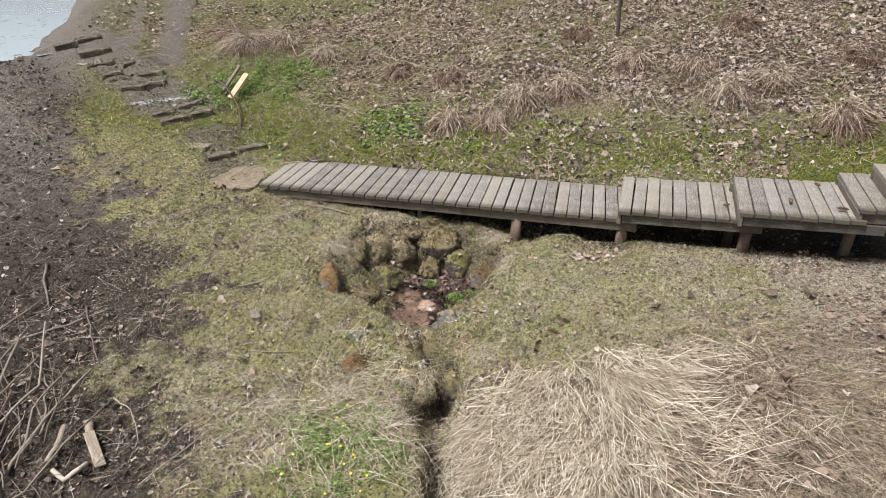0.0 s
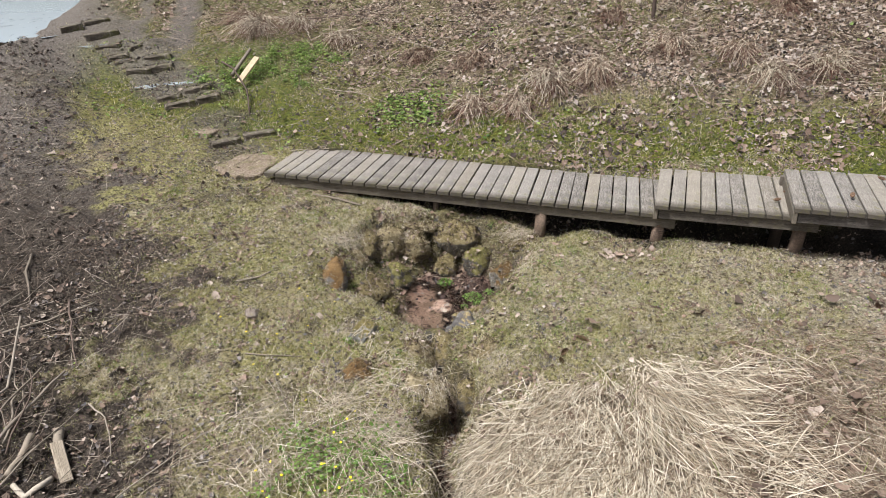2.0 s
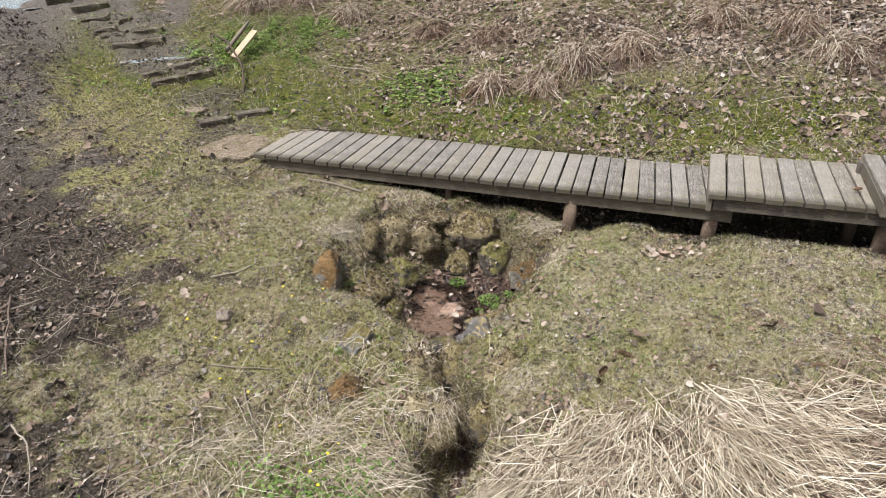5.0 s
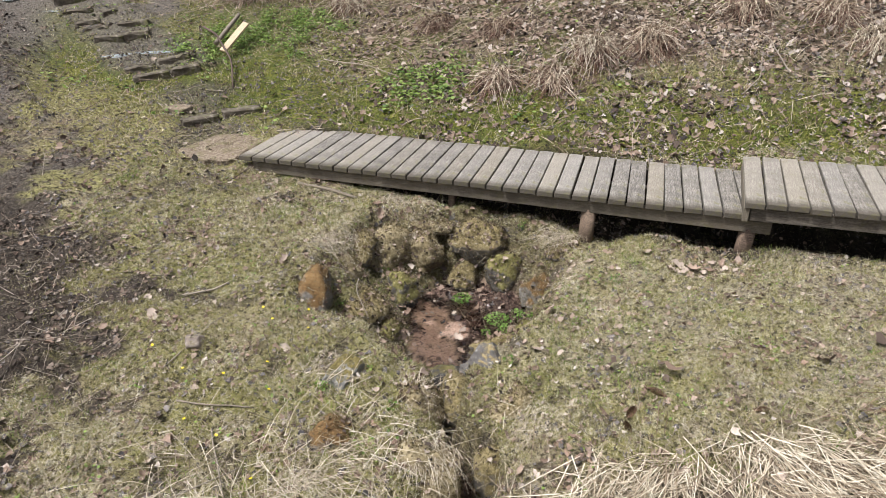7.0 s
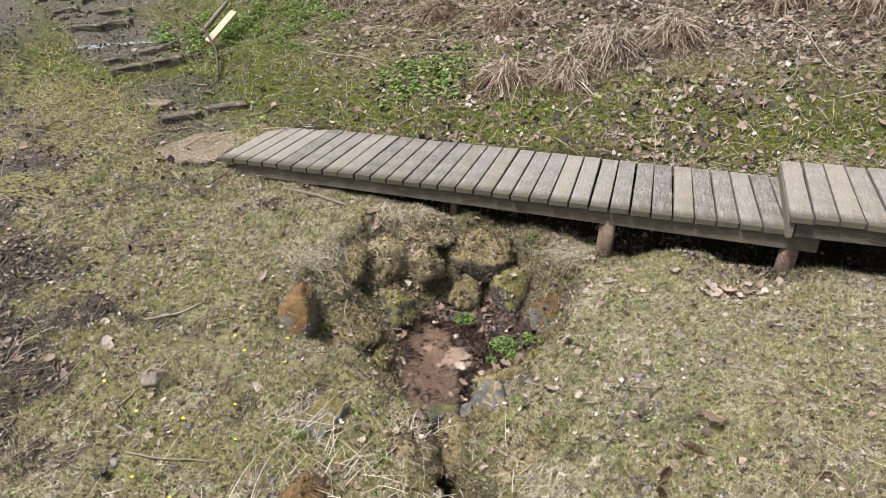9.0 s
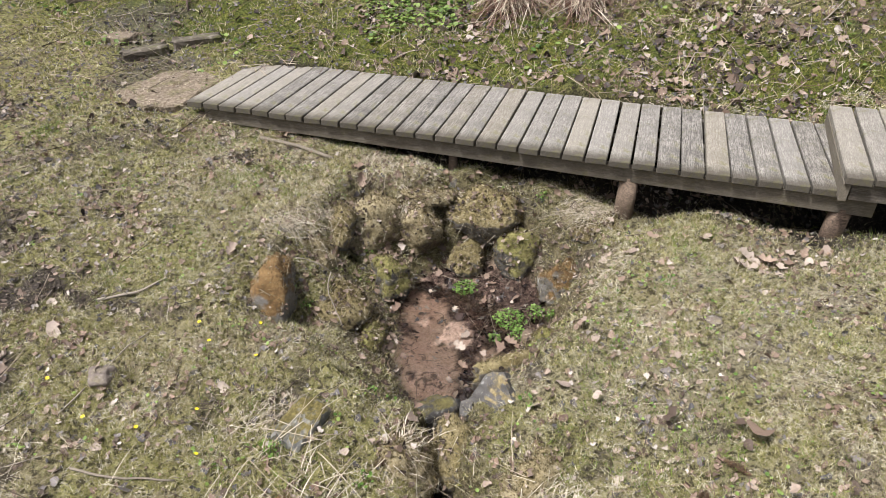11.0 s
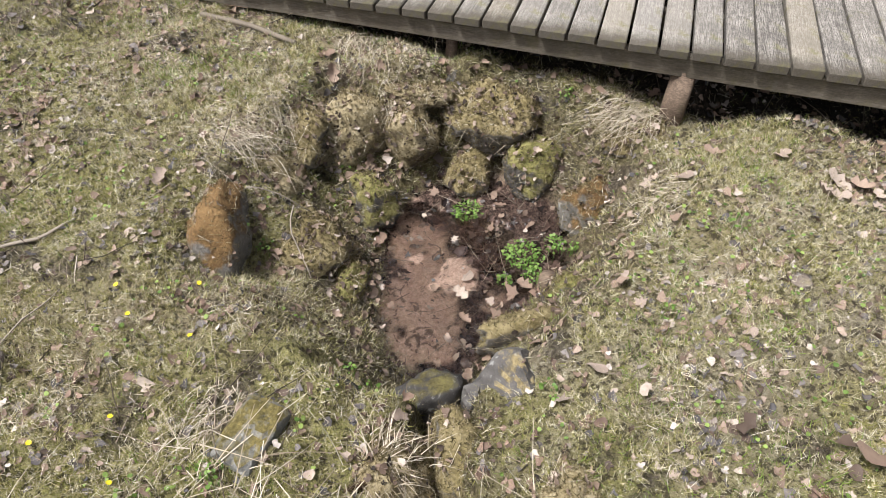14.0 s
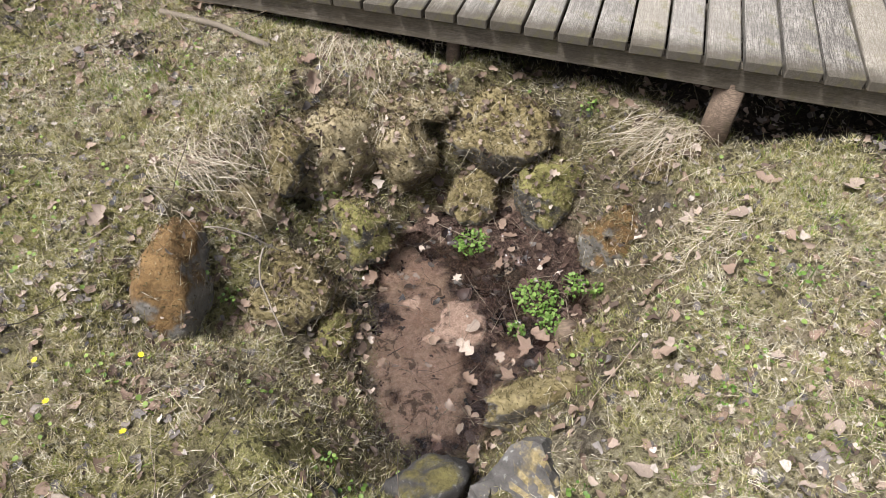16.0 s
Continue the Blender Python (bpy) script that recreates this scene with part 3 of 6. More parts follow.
RAMP = boardwalk_section((-2.178, 7.613, 0.781), (2.148, 6.454, 0.913), (0.225, 0.98, 0.0), 32, 1.0, 0.06, 1, "long ramp of weathered grey planks over a spring", 0.12, False)
STEP1 = boardwalk_section((1.965, 6.425, 1.035), (3.18, 6.085, 1.10), (0.335, 1.05, 0.0), 9, 1.08, 0.18, 2, "weathered boardwalk step with a pine cone on it")
STEP2 = boardwalk_section((3.03, 5.95, 1.245), (4.12, 5.66, 1.30), (0.36, 1.04, 0.0), 8, 1.08, 0.18, 3, "weathered boardwalk step, grey planks with cones")
STEP3 = boardwalk_section((4.03, 5.70, 1.41), (4.45, 5.58, 1.43), (0.36, 1.04, 0.0), 3, 1.08, 0.5, 4, "short weathered boardwalk step of three planks")
STEP4 = boardwalk_section((4.28, 5.55, 1.57), (5.5, 5.2, 1.63), (0.36, 1.04, 0.0), 9, 1.08, 0.1, 5, "uppermost weathered boardwalk step on the bank")

for x, y, rad, sec in ((-0.16, 7.20, 0.032, RAMP), (0.96, 6.865, 0.062, RAMP), (-0.02, 8.1, 0.05, RAMP), (1.15, 7.75, 0.06, RAMP), (2.09, 6.56, 0.062, RAMP), (2.3, 7.4, 0.06, RAMP), (3.27, 6.19, 0.06, STEP1), (3.5, 7.0, 0.06, STEP1), (4.26, 6.05, 0.055, STEP2)):
    top, o, along, side, up = sec
    z = o.z + along.z * ((x - o.x) * along.x + (y - o.y) * along.y) - 0.125
    add_post(top, Vector((x, y, z)), rad, ground_z(x, y) - 0.12, x * 5)


# ---------------------------------------------------------------- scatter helpers
RNG = np.random.default_rng(7)


def normal_at(x, y):
    n = np.stack([-cover.pick(cover.rise_x, x, y), -cover.pick(cover.rise_y, x, y), np.ones_like(x)], -1)
    return n / np.linalg.norm(n, axis=-1, keepdims=True)


def basis(up, yaw, tilt):
    """Turns whose z is up leaned at random by tilt radians, and whose x points to yaw."""
    up = up + RNG.normal(0, 1, up.shape) * np.asarray(tilt)[..., None]
    up = up / np.linalg.norm(up, axis=-1, keepdims=True)
    fwd = np.stack([np.cos(yaw), np.sin(yaw), 0 * yaw], -1)
    fwd = fwd - up * (fwd * up).sum(-1, keepdims=True)
    fwd = fwd / np.linalg.norm(fwd, axis=-1, keepdims=True)
    return np.stack([fwd, np.cross(up, fwd), up], -1)


def joined(templates, places, turns, scales):
    """All copies of the templates (places and triangles), one after the other, as one pair of arrays."""
    vs, fs, base = [], [], 0
    which = RNG.integers(0, len(templates), len(places))
    scales = np.asarray(scales, float)
    if scales.ndim == 1:
        scales = np.repeat(scales[:, None], 3, 1)
    for k, (tv, tf) in enumerate(templates):
        sel = which == k
        if not sel.any():
            continue
        v = tv[None] * scales[sel][:, None, :]
        v = np.einsum("nij,nvj->nvi", turns[sel], v) + places[sel][:, None, :]
        n = sel.sum()
        f = tf[None] + (np.arange(n) * len(tv))[:, None, None] + base
        vs.append(v.reshape(-1, 3))
        fs.append(f.reshape(-1, 3))
        base += n * len(tv)
    return np.concatenate(vs), np.concatenate(fs)


def stuff(name, templates, places, turns, scales, material, label, category):
    me = shade(mesh_from_arrays(name, *joined(templates, places, turns, scales), material))
    return tagged(new(name, me), label, category, kind="stuff")


def sample(count, box, weight):
    """About count places in box, kept by weight(x, y) from 0 to 1."""
    x = RNG.uniform(box[0], box[2], count)
    y = RNG.uniform(box[1], box[3], count)
    fade = smooth(y - box[1] + 0.4 * fbm(x * 3, y * 3, 2, 501), 0, 0.5) if box[1] < 3.3 else 1.0
    fade = fade * (smooth(box[2] - x + 0.6 * fbm(x * 3, y * 3, 2, 502), 0, 0.6) if box[2] > 3.3 else 1.0)
    keep = RNG.uniform(0, 1, count) < weight(x, y) * fade
    return x[keep], y[keep]


def blade_template(bend, segs=2, width=0.5):
    v, f = [], []
    for k in range(segs):
        t = k / segs
        w = width * (1 - 0.55 * t)
        v += [(bend * t * t, -w, t * (1 - 0.25 * abs(bend) * t)), (bend * t * t, w, t * (1 - 0.25 * abs(bend) * t))]
    v.append((bend, 0, 1 - 0.25 * abs(bend)))
    for k in range(segs - 1):
        a = 2 * k
        f += [(a, a + 1, a + 3), (a, a + 3, a + 2)]
    f.append((2 * segs - 2, 2 * segs - 1, 2 * segs))
    return np.array(v, float), np.array(f)


BLADES = [blade_template(b) for b in (0.15, 0.45, 0.75, -0.3)]
SPIKES = [blade_template(b, 1) for b in (0.15, 0.5, 0.8, -0.4)]


def stalk_template(seed, segs=4):
    """A lying dry stalk along x, of length 1, gently bent and twisted."""
    r = random.Random(seed)
    v, f, y, z = [], [], 0.0, 0.0
    c1, c2 = r.uniform(-0.13, 0.13), r.uniform(0.0, 0.09)
    kink = r.choice((0, 0, r.uniform(-0.5, 0.5)))
    for k in range(segs + 1):
        t = k / segs
        y = c1 * t * t + (kink * max(0, t - 0.6))
        z = c2 * math.sin(math.pi * t)
        w = 0.5 * (1 - 0.6 * t)
        v += [(t, y - w * 0.02, z), (t, y + w * 0.02, z + 0.006)]
    for k in range(segs):
        a = 2 * k
        f += [(a, a + 1, a + 3), (a, a + 3, a + 2)]
    return np.array(v, float), np.array(f)


STALKS = [stalk_template(s) for s in range(8)]


def sedge_template(seed, segs=3):
    """A broad flat dry blade along x, nearly straight, sometimes snapped over."""
    r = random.Random(seed)
    c, rise, snap = r.uniform(-0.06, 0.06), r.uniform(0, 0.05), r.choice((0, 0, 0, 0.35, -0.35))
    v, f = [], []
    for k in range(segs + 1):
        t = k / segs
        y, w, tw = c * t * t + snap * max(0, t - 0.67), 0.01 * (1 - 0.75 * t ** 2), r.uniform(-0.006, 0.006)
        v += [(t, y - w, rise * math.sin(3 * t) + tw), (t, y + w, rise * math.sin(3 * t) - tw)]
    for k in range(segs):
        a = 2 * k
        f += [(a, a + 1, a + 3), (a, a + 3, a + 2)]
    return np.array(v, float), np.array(f)


SEDGE = [sedge_template(s) for s in range(40, 50)]


def maple_template(seed):
    """A dry lobed leaf, ragged and curled up at its rim."""
    r = random.Random(seed)
    v = [(0, 0, 0.0)]
    n = 15
    lobes = [0.52, 0.33, 0.45, 0.28, 0.50, 0.29, 0.34, 0.22, 0.17, 0.23, 0.36, 0.27, 0.50, 0.30, 0.45]
    curl, lean, fold = r.uniform(0.2, 1.3), r.uniform(0, 6.28), r.uniform(-0.3, 0.6)
    for k in range(n):
        a = 2 * math.pi * k / n + r.uniform(-0.1, 0.1)
        rad = lobes[k] * r.uniform(0.6, 1.15)
        x, y = rad * math.cos(a), rad * math.sin(a) * 0.9
        z = curl * rad * rad * max(0, math.cos(a - lean)) + fold * abs(y) * 0.5 + r.uniform(-0.05, 0.09)
        v.append((x, y, z))
    f = [(0, 1 + k, 1 + (k + 1) % n) for k in range(n)]
    return np.array(v, float), np.array(f)


def oak_template(seed):
    """A long dry leaf with wavy lobes and a folded midrib."""
    r = random.Random(seed)
    v, f, n = [], [], 7
    fold, bow = r.uniform(0.1, 1.1), r.uniform(-0.35, 0.6)
    for k in range(n):
        t = k / (n - 1)
        w = 0.30 * math.sin(math.pi * min(1, 0.08 + t * 0.95)) ** 0.7 * (1.25 if k % 2 else 0.6) * r.uniform(0.85, 1.15)
        z = bow * (t - 0.5) ** 2 * 2
        v += [(t - 0.5, -w, z + fold * w + r.uniform(-.02, .02)), (t - 0.5, 0, z), (t - 0.5, w, z + fold * w + r.uniform(-.02, .02))]
    for k in range(n - 1):
        a = 3 * k
        for b in (a, a + 1):
            f += [(b, b + 3, b + 4), (b, b + 4, b + 1)]
    return np.array(v, float), np.array(f)


def crumple_template(seed):
    """A withered leaf or a piece of one: an uneven outline, folded along its rib and curled."""
    r = random.Random(seed)
    n, fold, curl, lean = 9, r.uniform(-0.2, 0.9), r.uniform(0.2, 1.2), r.uniform(0, 6.28)
    slim, torn = r.uniform(0.5, 0.85), r.randrange(9)
    v = [(0, 0, r.uniform(-0.03, 0.05))]
    for k in range(n):
        a = 2 * math.pi * (k + r.uniform(-0.25, 0.25)) / n
        rad = 0.46 * r.uniform(0.55, 1.15) * (0.45 if k == torn else 1)
        x, y = rad * math.cos(a), rad * math.sin(a) * slim
        v.append((x, y, curl * rad * rad * max(0, math.cos(a - lean)) + fold * abs(y) * 0.7 + r.uniform(-0.09, 0.12)))
    return np.array(v, float), np.array([(0, 1 + k, 1 + (k + 1) % n) for k in range(n)])


BIGLEAVES = [maple_template(s) for s in range(4)] + [oak_template(s) for s in range(4)]
LEAVES = [crumple_template(s) for s in range(60, 72)] + [oak_template(8), maple_template(9)]


def leaflet_template(n=7):
    """A small round green leaf, cupped."""
    v = [(0.5, 0, -0.08)]
    for k in range(n):
        a = 2 * math.pi * k / n
        v.append((0.5 + 0.5 * math.cos(a), 0.46 * math.sin(a), 0.06 * math.cos(2 * a)))
    return np.array(v, float), np.array([(0, 1 + k, 1 + (k + 1) % n) for k in range(n)])


LEAFLET = [leaflet_template()]


def twig_template(seed, segs=4):
    r = random.Random(seed)
    v, f, y, z = [], [], 0.0, 0.0
    for k in range(segs + 1):
        t = k / segs
        rad = 0.5 * (1 - 0.55 * t)
        y += r.uniform(-0.05, 0.05)
        z += r.uniform(-0.02, 0.03)
        for j in range(3):
            a = 2.0944 * j
            v.append((t, y + 0.02 * rad * math.cos(a), z + 0.02 * rad * math.sin(a)))
    for k in range(segs):
        for j in range(3):
            a, b = 3 * k + j, 3 * k + (j + 1) % 3
            f += [(a, b, b + 3), (a, b + 3, a + 3)]
    return np.array(v, float), np.array(f)


TWIGS = [twig_template(s, 3) for s in range(8)]

GRASS = plain("short_grass", (0.15, 0.13, 0.05), (0.4, 0.35, 0.2), 0.8, 8.0, True, 0.25,
              [(0.0, (0.17, 0.19, 0.035)), (0.3, (0.34, 0.325, 0.09)), (0.55, (0.49, 0.43, 0.20)), (0.8, (0.66, 0.58, 0.35)), (1.0, (0.82, 0.76, 0.58))], 0.85)
PALEGRASS = plain("pale_grass", (0.2, 0.16, 0.1), (0.6, 0.52, 0.36), 0.8, 8.0, True, 0.2,
                  [(0.0, (0.18, 0.145, 0.085)), (0.3, (0.40, 0.335, 0.22)), (0.65, (0.58, 0.51, 0.36)), (1.0, (0.80, 0.74, 0.60))], 0.7)
FRESH = plain("fresh_grass", (0.12, 0.20, 0.025), (0.33, 0.42, 0.09), 0.7, 8.0, True, 0.3)
BRIGHTMOSS = plain("bright_moss", (0.14, 0.145, 0.028), (0.46, 0.43, 0.12), 0.85, 8.0, True, 0.25, None, 0.6)
MOSSFUZZ = plain("moss_fuzz", (0.10, 0.085, 0.03), (0.45, 0.38, 0.19), 0.9, 8.0, True, 0.2, [(0.0, (0.055, 0.044, 0.016)), (0.35, (0.135, 0.104, 0.042)), (0.7, (0.25, 0.193, 0.092)), (1.0, (0.46, 0.375, 0.235))], 0.7)
STRAW = plain("dry_straw", (0.42, 0.34, 0.22), (0.7, 0.6, 0.44), 0.7, 6.0, True, 0.2,
              [(0.0, (0.17, 0.13, 0.09)), (0.3, (0.40, 0.33, 0.235)), (0.7, (0.62, 0.54, 0.41)), (1.0, (0.78, 0.71, 0.58))])
PALESEDGE = plain("pale_sedge", (0.42, 0.34, 0.22), (0.7, 0.6, 0.44), 0.65, 6.0, True, 0.15,
                  [(0.0, (0.12, 0.085, 0.055)), (0.25, (0.32, 0.25, 0.17)), (0.6, (0.58, 0.50, 0.37)), (1.0, (0.82, 0.75, 0.61))])
DULLSTRAW = plain("dull_sedge", (0.2, 0.15, 0.1), (0.6, 0.5, 0.36), 0.8, 6.0, True, 0.15,
                  [(0.0, (0.17, 0.11, 0.075)), (0.35, (0.40, 0.305, 0.215)), (0.7, (0.60, 0.51, 0.38)), (1.0, (0.78, 0.69, 0.55))])
REDSTRAW = plain("brown_sedge", (0.16, 0.10, 0.07), (0.5, 0.4, 0.28), 0.8, 6.0, True, 0.15,
                 [(0.0, (0.085, 0.052, 0.035)), (0.35, (0.20, 0.135, 0.092)), (0.7, (0.36, 0.28, 0.195)), (1.0, (0.58, 0.50, 0.38))])
DEADLEAF = plain("dead_leaf", (0.2, 0.14, 0.1), (0.5, 0.4, 0.3), 0.7, 30.0, True, 0.1,
                 [(0.0, (0.06, 0.042, 0.032)), (0.35, (0.15, 0.103, 0.074)), (0.65, (0.27, 0.19, 0.138)), (0.9, (0.38, 0.29, 0.225)), (1.0, (0.56, 0.475, 0.40))])
MUDLEAF = plain("muddy_leaf", (0.05, 0.036, 0.026), (0.3, 0.2, 0.15), 0.8, 30.0, True, 0.0,
                [(0.0, (0.022, 0.017, 0.014)), (0.5, (0.085, 0.06, 0.044)), (0.82, (0.22, 0.16, 0.12)), (1.0, (0.50, 0.42, 0.34))])
GREYLEAF = plain("grey_leaf", (0.05, 0.045, 0.045), (0.2, 0.17, 0.15), 0.6, 30.0, True, 0.0)
BOGLEAF = plain("wet_black_leaf", (0.014, 0.010, 0.009), (0.11, 0.07, 0.055), 0.25, 30.0, True, 0.0)
PALELITTER = plain("pale_litter_leaf", (0.22, 0.18, 0.15), (0.60, 0.53, 0.46), 0.8, 70.0, True, 0.1)
PALELEAF = plain("pale_oak_leaf", (0.27, 0.205, 0.16), (0.47, 0.385, 0.315), 0.7, 25.0, False, 0.1)
BROWNLEAF = plain("tan_leaf", (0.19, 0.125, 0.09), (0.36, 0.265, 0.20), 0.7, 25.0, False, 0.1)
MUDTWIG = plain("muddy_twig", (0.03, 0.022, 0.016), (0.3, 0.23, 0.16), 0.9, 12.0, True, 0.0, [(0.0, (0.03, 0.022, 0.017)), (0.5, (0.11, 0.082, 0.06)), (0.78, (0.30, 0.235, 0.175)), (1.0, (0.58, 0.50, 0.41))])
TWIG = plain("dry_twig", (0.10, 0.075, 0.055), (0.42, 0.34, 0.25), 0.85, 12.0)
LEAFGREEN = plain("green_leaf", (0.08, 0.15, 0.03), (0.34, 0.44, 0.11), 0.55, 15.0, True, 0.3)
CRESS = plain("cress_leaf", (0.08, 0.16, 0.025), (0.26, 0.38, 0.09), 0.5, 15.0, True, 0.3)
YELLOW = plain("yellow_petal", (0.85, 0.68, 0.02), (0.95, 0.8, 0.05), 0.45, 15.0, True, 0.2)

# ---------------------------------------------------------------- stones round the spring
MOSSY = stone_material("mossy_stone", (0.07, 0.062, 0.052), (0.22, 0.195, 0.165), (0.17, 0.135, 0.058), (0.33, 0.27, 0.145), 0.5)
RUSTMOSS = stone_material("rust_moss_stone", (0.09, 0.082, 0.07), (0.28, 0.255, 0.22), (0.13, 0.075, 0.03), (0.25, 0.155, 0.065), 0.38)
GREENMOSS = stone_material("green_moss_stone", (0.05, 0.045, 0.04), (0.17, 0.155, 0.135), (0.15, 0.14, 0.045), (0.29, 0.26, 0.10), 0.45)
TURF = stone_material("turf_clod", (0.09, 0.066, 0.045), (0.22, 0.165, 0.11), (0.25, 0.20, 0.105), (0.44, 0.37, 0.235), 0.75)
BARE = stone_material("bare_grey_stone", (0.045, 0.041, 0.037), (0.17, 0.155, 0.14), (0.24, 0.185, 0.085), (0.44, 0.355, 0.195), 0.08)
WETSTONE = stone_material("wet_stone", (0.03, 0.027, 0.024), (0.10, 0.092, 0.085), (0.09, 0.075, 0.03), (0.16, 0.14, 0.05), 0.1)
CLAY = stone_material("dried_clay", (0.13, 0.10, 0.08), (0.30, 0.25, 0.21), (0.2, 0.17, 0.1), (0.3, 0.25, 0.17), 0.05)
GREYMOSS = stone_material("lichened_stone", (0.09, 0.085, 0.07), (0.36, 0.35, 0.32), (0.11, 0.09, 0.03), (0.24, 0.19, 0.07), 0.15)
FUZZY = []


def stone(name, place, size, seed, material, label, category, turn=(0, 0, 0), planes=13, round_off=0.16, fuzz=0, level=4, faces=None, rough=0.7):
    """A boulder: a block cut by seeded planes, its edges rounded, with a rough skin."""
    r = random.Random(seed)
    cuts = [(Vector(p).normalized(), d) for p, d in faces or ()]
    for _ in range(0 if faces else planes):
        d = Vector((r.gauss(0, 1), r.gauss(0, 1), r.gauss(0, 1))).normalized()
        cuts.append((d, r.uniform(0.6, 0.95)))
    bm = bmesh.new()
    bmesh.ops.create_icosphere(bm, subdivisions=level, radius=1.0)
    for v in bm.verts:
        n = v.co.normalized()
        cut = min([1.06] + [d / max(n.dot(p), 1e-3) for p, d in cuts])
        rad = cut * (1 - round_off) + round_off * 0.92
        rad += rough * 0.20 * noise.fractal(n * 2.1 + Vector((seed, 0, 0)), 1.0, 2.0, 3) + rough * 0.13 * noise.fractal(n * 5 + Vector((0, seed, 0)), 0.7, 2.0, 4)
        v.co = Vector((n.x * size[0], n.y * size[1], n.z * size[2])) * rad * 0.56
    ob = part(name, bm, material, smooth_faces=rough > 0.3)
    ob.matrix_world = pose(*place, *turn)
    if fuzz:
        FUZZY.append((ob, fuzz))
    return tagged(ob, label, category, "stones round the spring")


stone("leaning_stone", (-1.09, 6.02, 0.30), (0.32, 0.54, 0.46), 3, RUSTMOSS, "leaning stone, rusty moss on one side, dark on the other", "stone", (-10, 4, 10), round_off=0.42, fuzz=200, rough=0.45, faces=[((1, -0.1, 0.12), 0.58), ((-0.8, -0.1, 0.7), 0.74), ((0, -1, 0.35), 0.85), ((0.1, 1, 0.3), 0.85), ((-0.15, -0.1, 1), 0.85), ((0.4, 0.1, 0.9), 0.84), ((0, 0, -1), 0.9)])
stone("boulder", (-0.55, 6.04, 0.0), (0.20, 0.26, 0.24), 71, GREENMOSS, "small mossy boulder on the pool's edge", "stone", (0, 0, 10), fuzz=260)
stone("boulder", (-0.76, 6.15, 0.10), (0.46, 0.40, 0.36), 5, MOSSY, "low rounded boulder under brown moss at the pool", "stone", (0, 12, 15), round_off=0.3, fuzz=900)
stone("slab", (-0.91, 6.64, 0.37), (0.36, 0.36, 0.20), 8, MOSSY, "mossy slab jutting over a dark gap in the bank", "stone", (24, 14, -20), round_off=0.08, fuzz=500, faces=[((0, -0.35, 1), 0.6), ((0.3, -1, 0.1), 0.75), ((1, 0.15, 0), 0.75), ((-1, 0.1, 0), 0.9), ((0, 1, 0), 0.9), ((0.6, -0.6, -0.5), 0.8), ((0, 0, -1), 0.6)])
stone("boulder", (-1.03, 6.38, 0.24), (0.46, 0.42, 0.40), 11, TURF, "turf-covered boulder with hanging dry grass", "stone", (0, 10, 30), round_off=0.3, fuzz=700)
stone("boulder", (-0.51, 6.53, 0.05), (0.27, 0.25, 0.34), 13, GREENMOSS, "boulder with green moss cap and wet dark foot", "stone", (0, 0, 40), fuzz=300)
stone("turf_clod", (-0.33, 6.87, 0.24), (0.30, 0.24, 0.34), 15, TURF, "overhanging clod of turf and dead leaves", "clod", (0, 0, 10), round_off=0.25, fuzz=500)
stone("turf_clod", (-0.64, 6.86, 0.27), (0.44, 0.34, 0.42), 16, TURF, "clod of turf and dry grass in the bank", "clod", (-12, 0, 60), round_off=0.3, fuzz=700)
stone("turf_clod", (-1.02, 6.80, 0.44), (0.52, 0.34, 0.18), 17, TURF, "overhanging lip of mossy turf above the slab", "clod", (6, 4, 28), round_off=0.2, fuzz=900)
stone("slab", (-0.33, 7.02, 0.45), (0.36, 0.26, 0.09), 18, TURF, "thin turf-topped ledge above a dark slot", "stone", (4, 0, -8), fuzz=420)
stone("boulder", (0.07, 6.97, 0.31), (0.54, 0.34, 0.36), 21, MOSSY, "large wedge-shaped mossy boulder below the boardwalk", "stone", (10, 0, -14), round_off=0.1, fuzz=1100, faces=[((-0.1, -0.55, 0.85), 0.66), ((-0.75, -0.3, -0.5), 0.62), ((0.8, -0.35, -0.35), 0.66), ((0, -1, -0.15), 0.72), ((1, 0.1, 0.3), 0.85), ((-1, 0, 0.3), 0.88), ((0, 1, 0), 0.85), ((0, 0, -1), 0.9)])
stone("cobble", (-0.155, 7.11, 0.49), (0.13, 0.12, 0.13), 22, BARE, "small rounded grey-brown cobble on the bank", "stone", (0, 0, 0), round_off=0.7, level=3)
stone("boulder", (0.32, 6.80, 0.12), (0.36, 0.26, 0.36), 24, GREENMOSS, "mossy boulder with a dark bare face", "stone", (0, -12, 20), fuzz=420)
stone("boulder", (-0.02, 6.88, 0.05), (0.36, 0.24, 0.34), 25, MOSSY, "mossy boulder at the water's edge", "stone", (0, 0, 75), fuzz=420)
stone("boulder", (0.58, 6.54, 0.12), (0.26, 0.26, 0.32), 27, RUSTMOSS, "boulder with orange moss at the pool's edge", "stone", (0, 0, 10), fuzz=350)
stone("boulder", (0.84, 6.80, 0.37), (0.40, 0.28, 0.22), 29, MOSSY, "low mossy stone in the bank by a post", "stone", (0, 0, 10), fuzz=500)
stone("angular_stone", (0.215, 5.34, 0.19), (0.36, 0.34, 0.40), 32, BARE, "angular grey stone with a patch of dry moss", "stone", (0, 0, -8), round_off=0.04, rough=0.25, faces=[((-0.28, -0.45, 0.85), 0.52), ((0.75, 0.1, 0.65), 0.55), ((-0.75, 0.65, 0), 0.75), ((0.75, 0.66, 0.1), 0.7), ((-0.65, -0.75, 0), 0.8), ((0.72, -0.7, 0), 0.78), ((0, 0, -1), 0.9)])
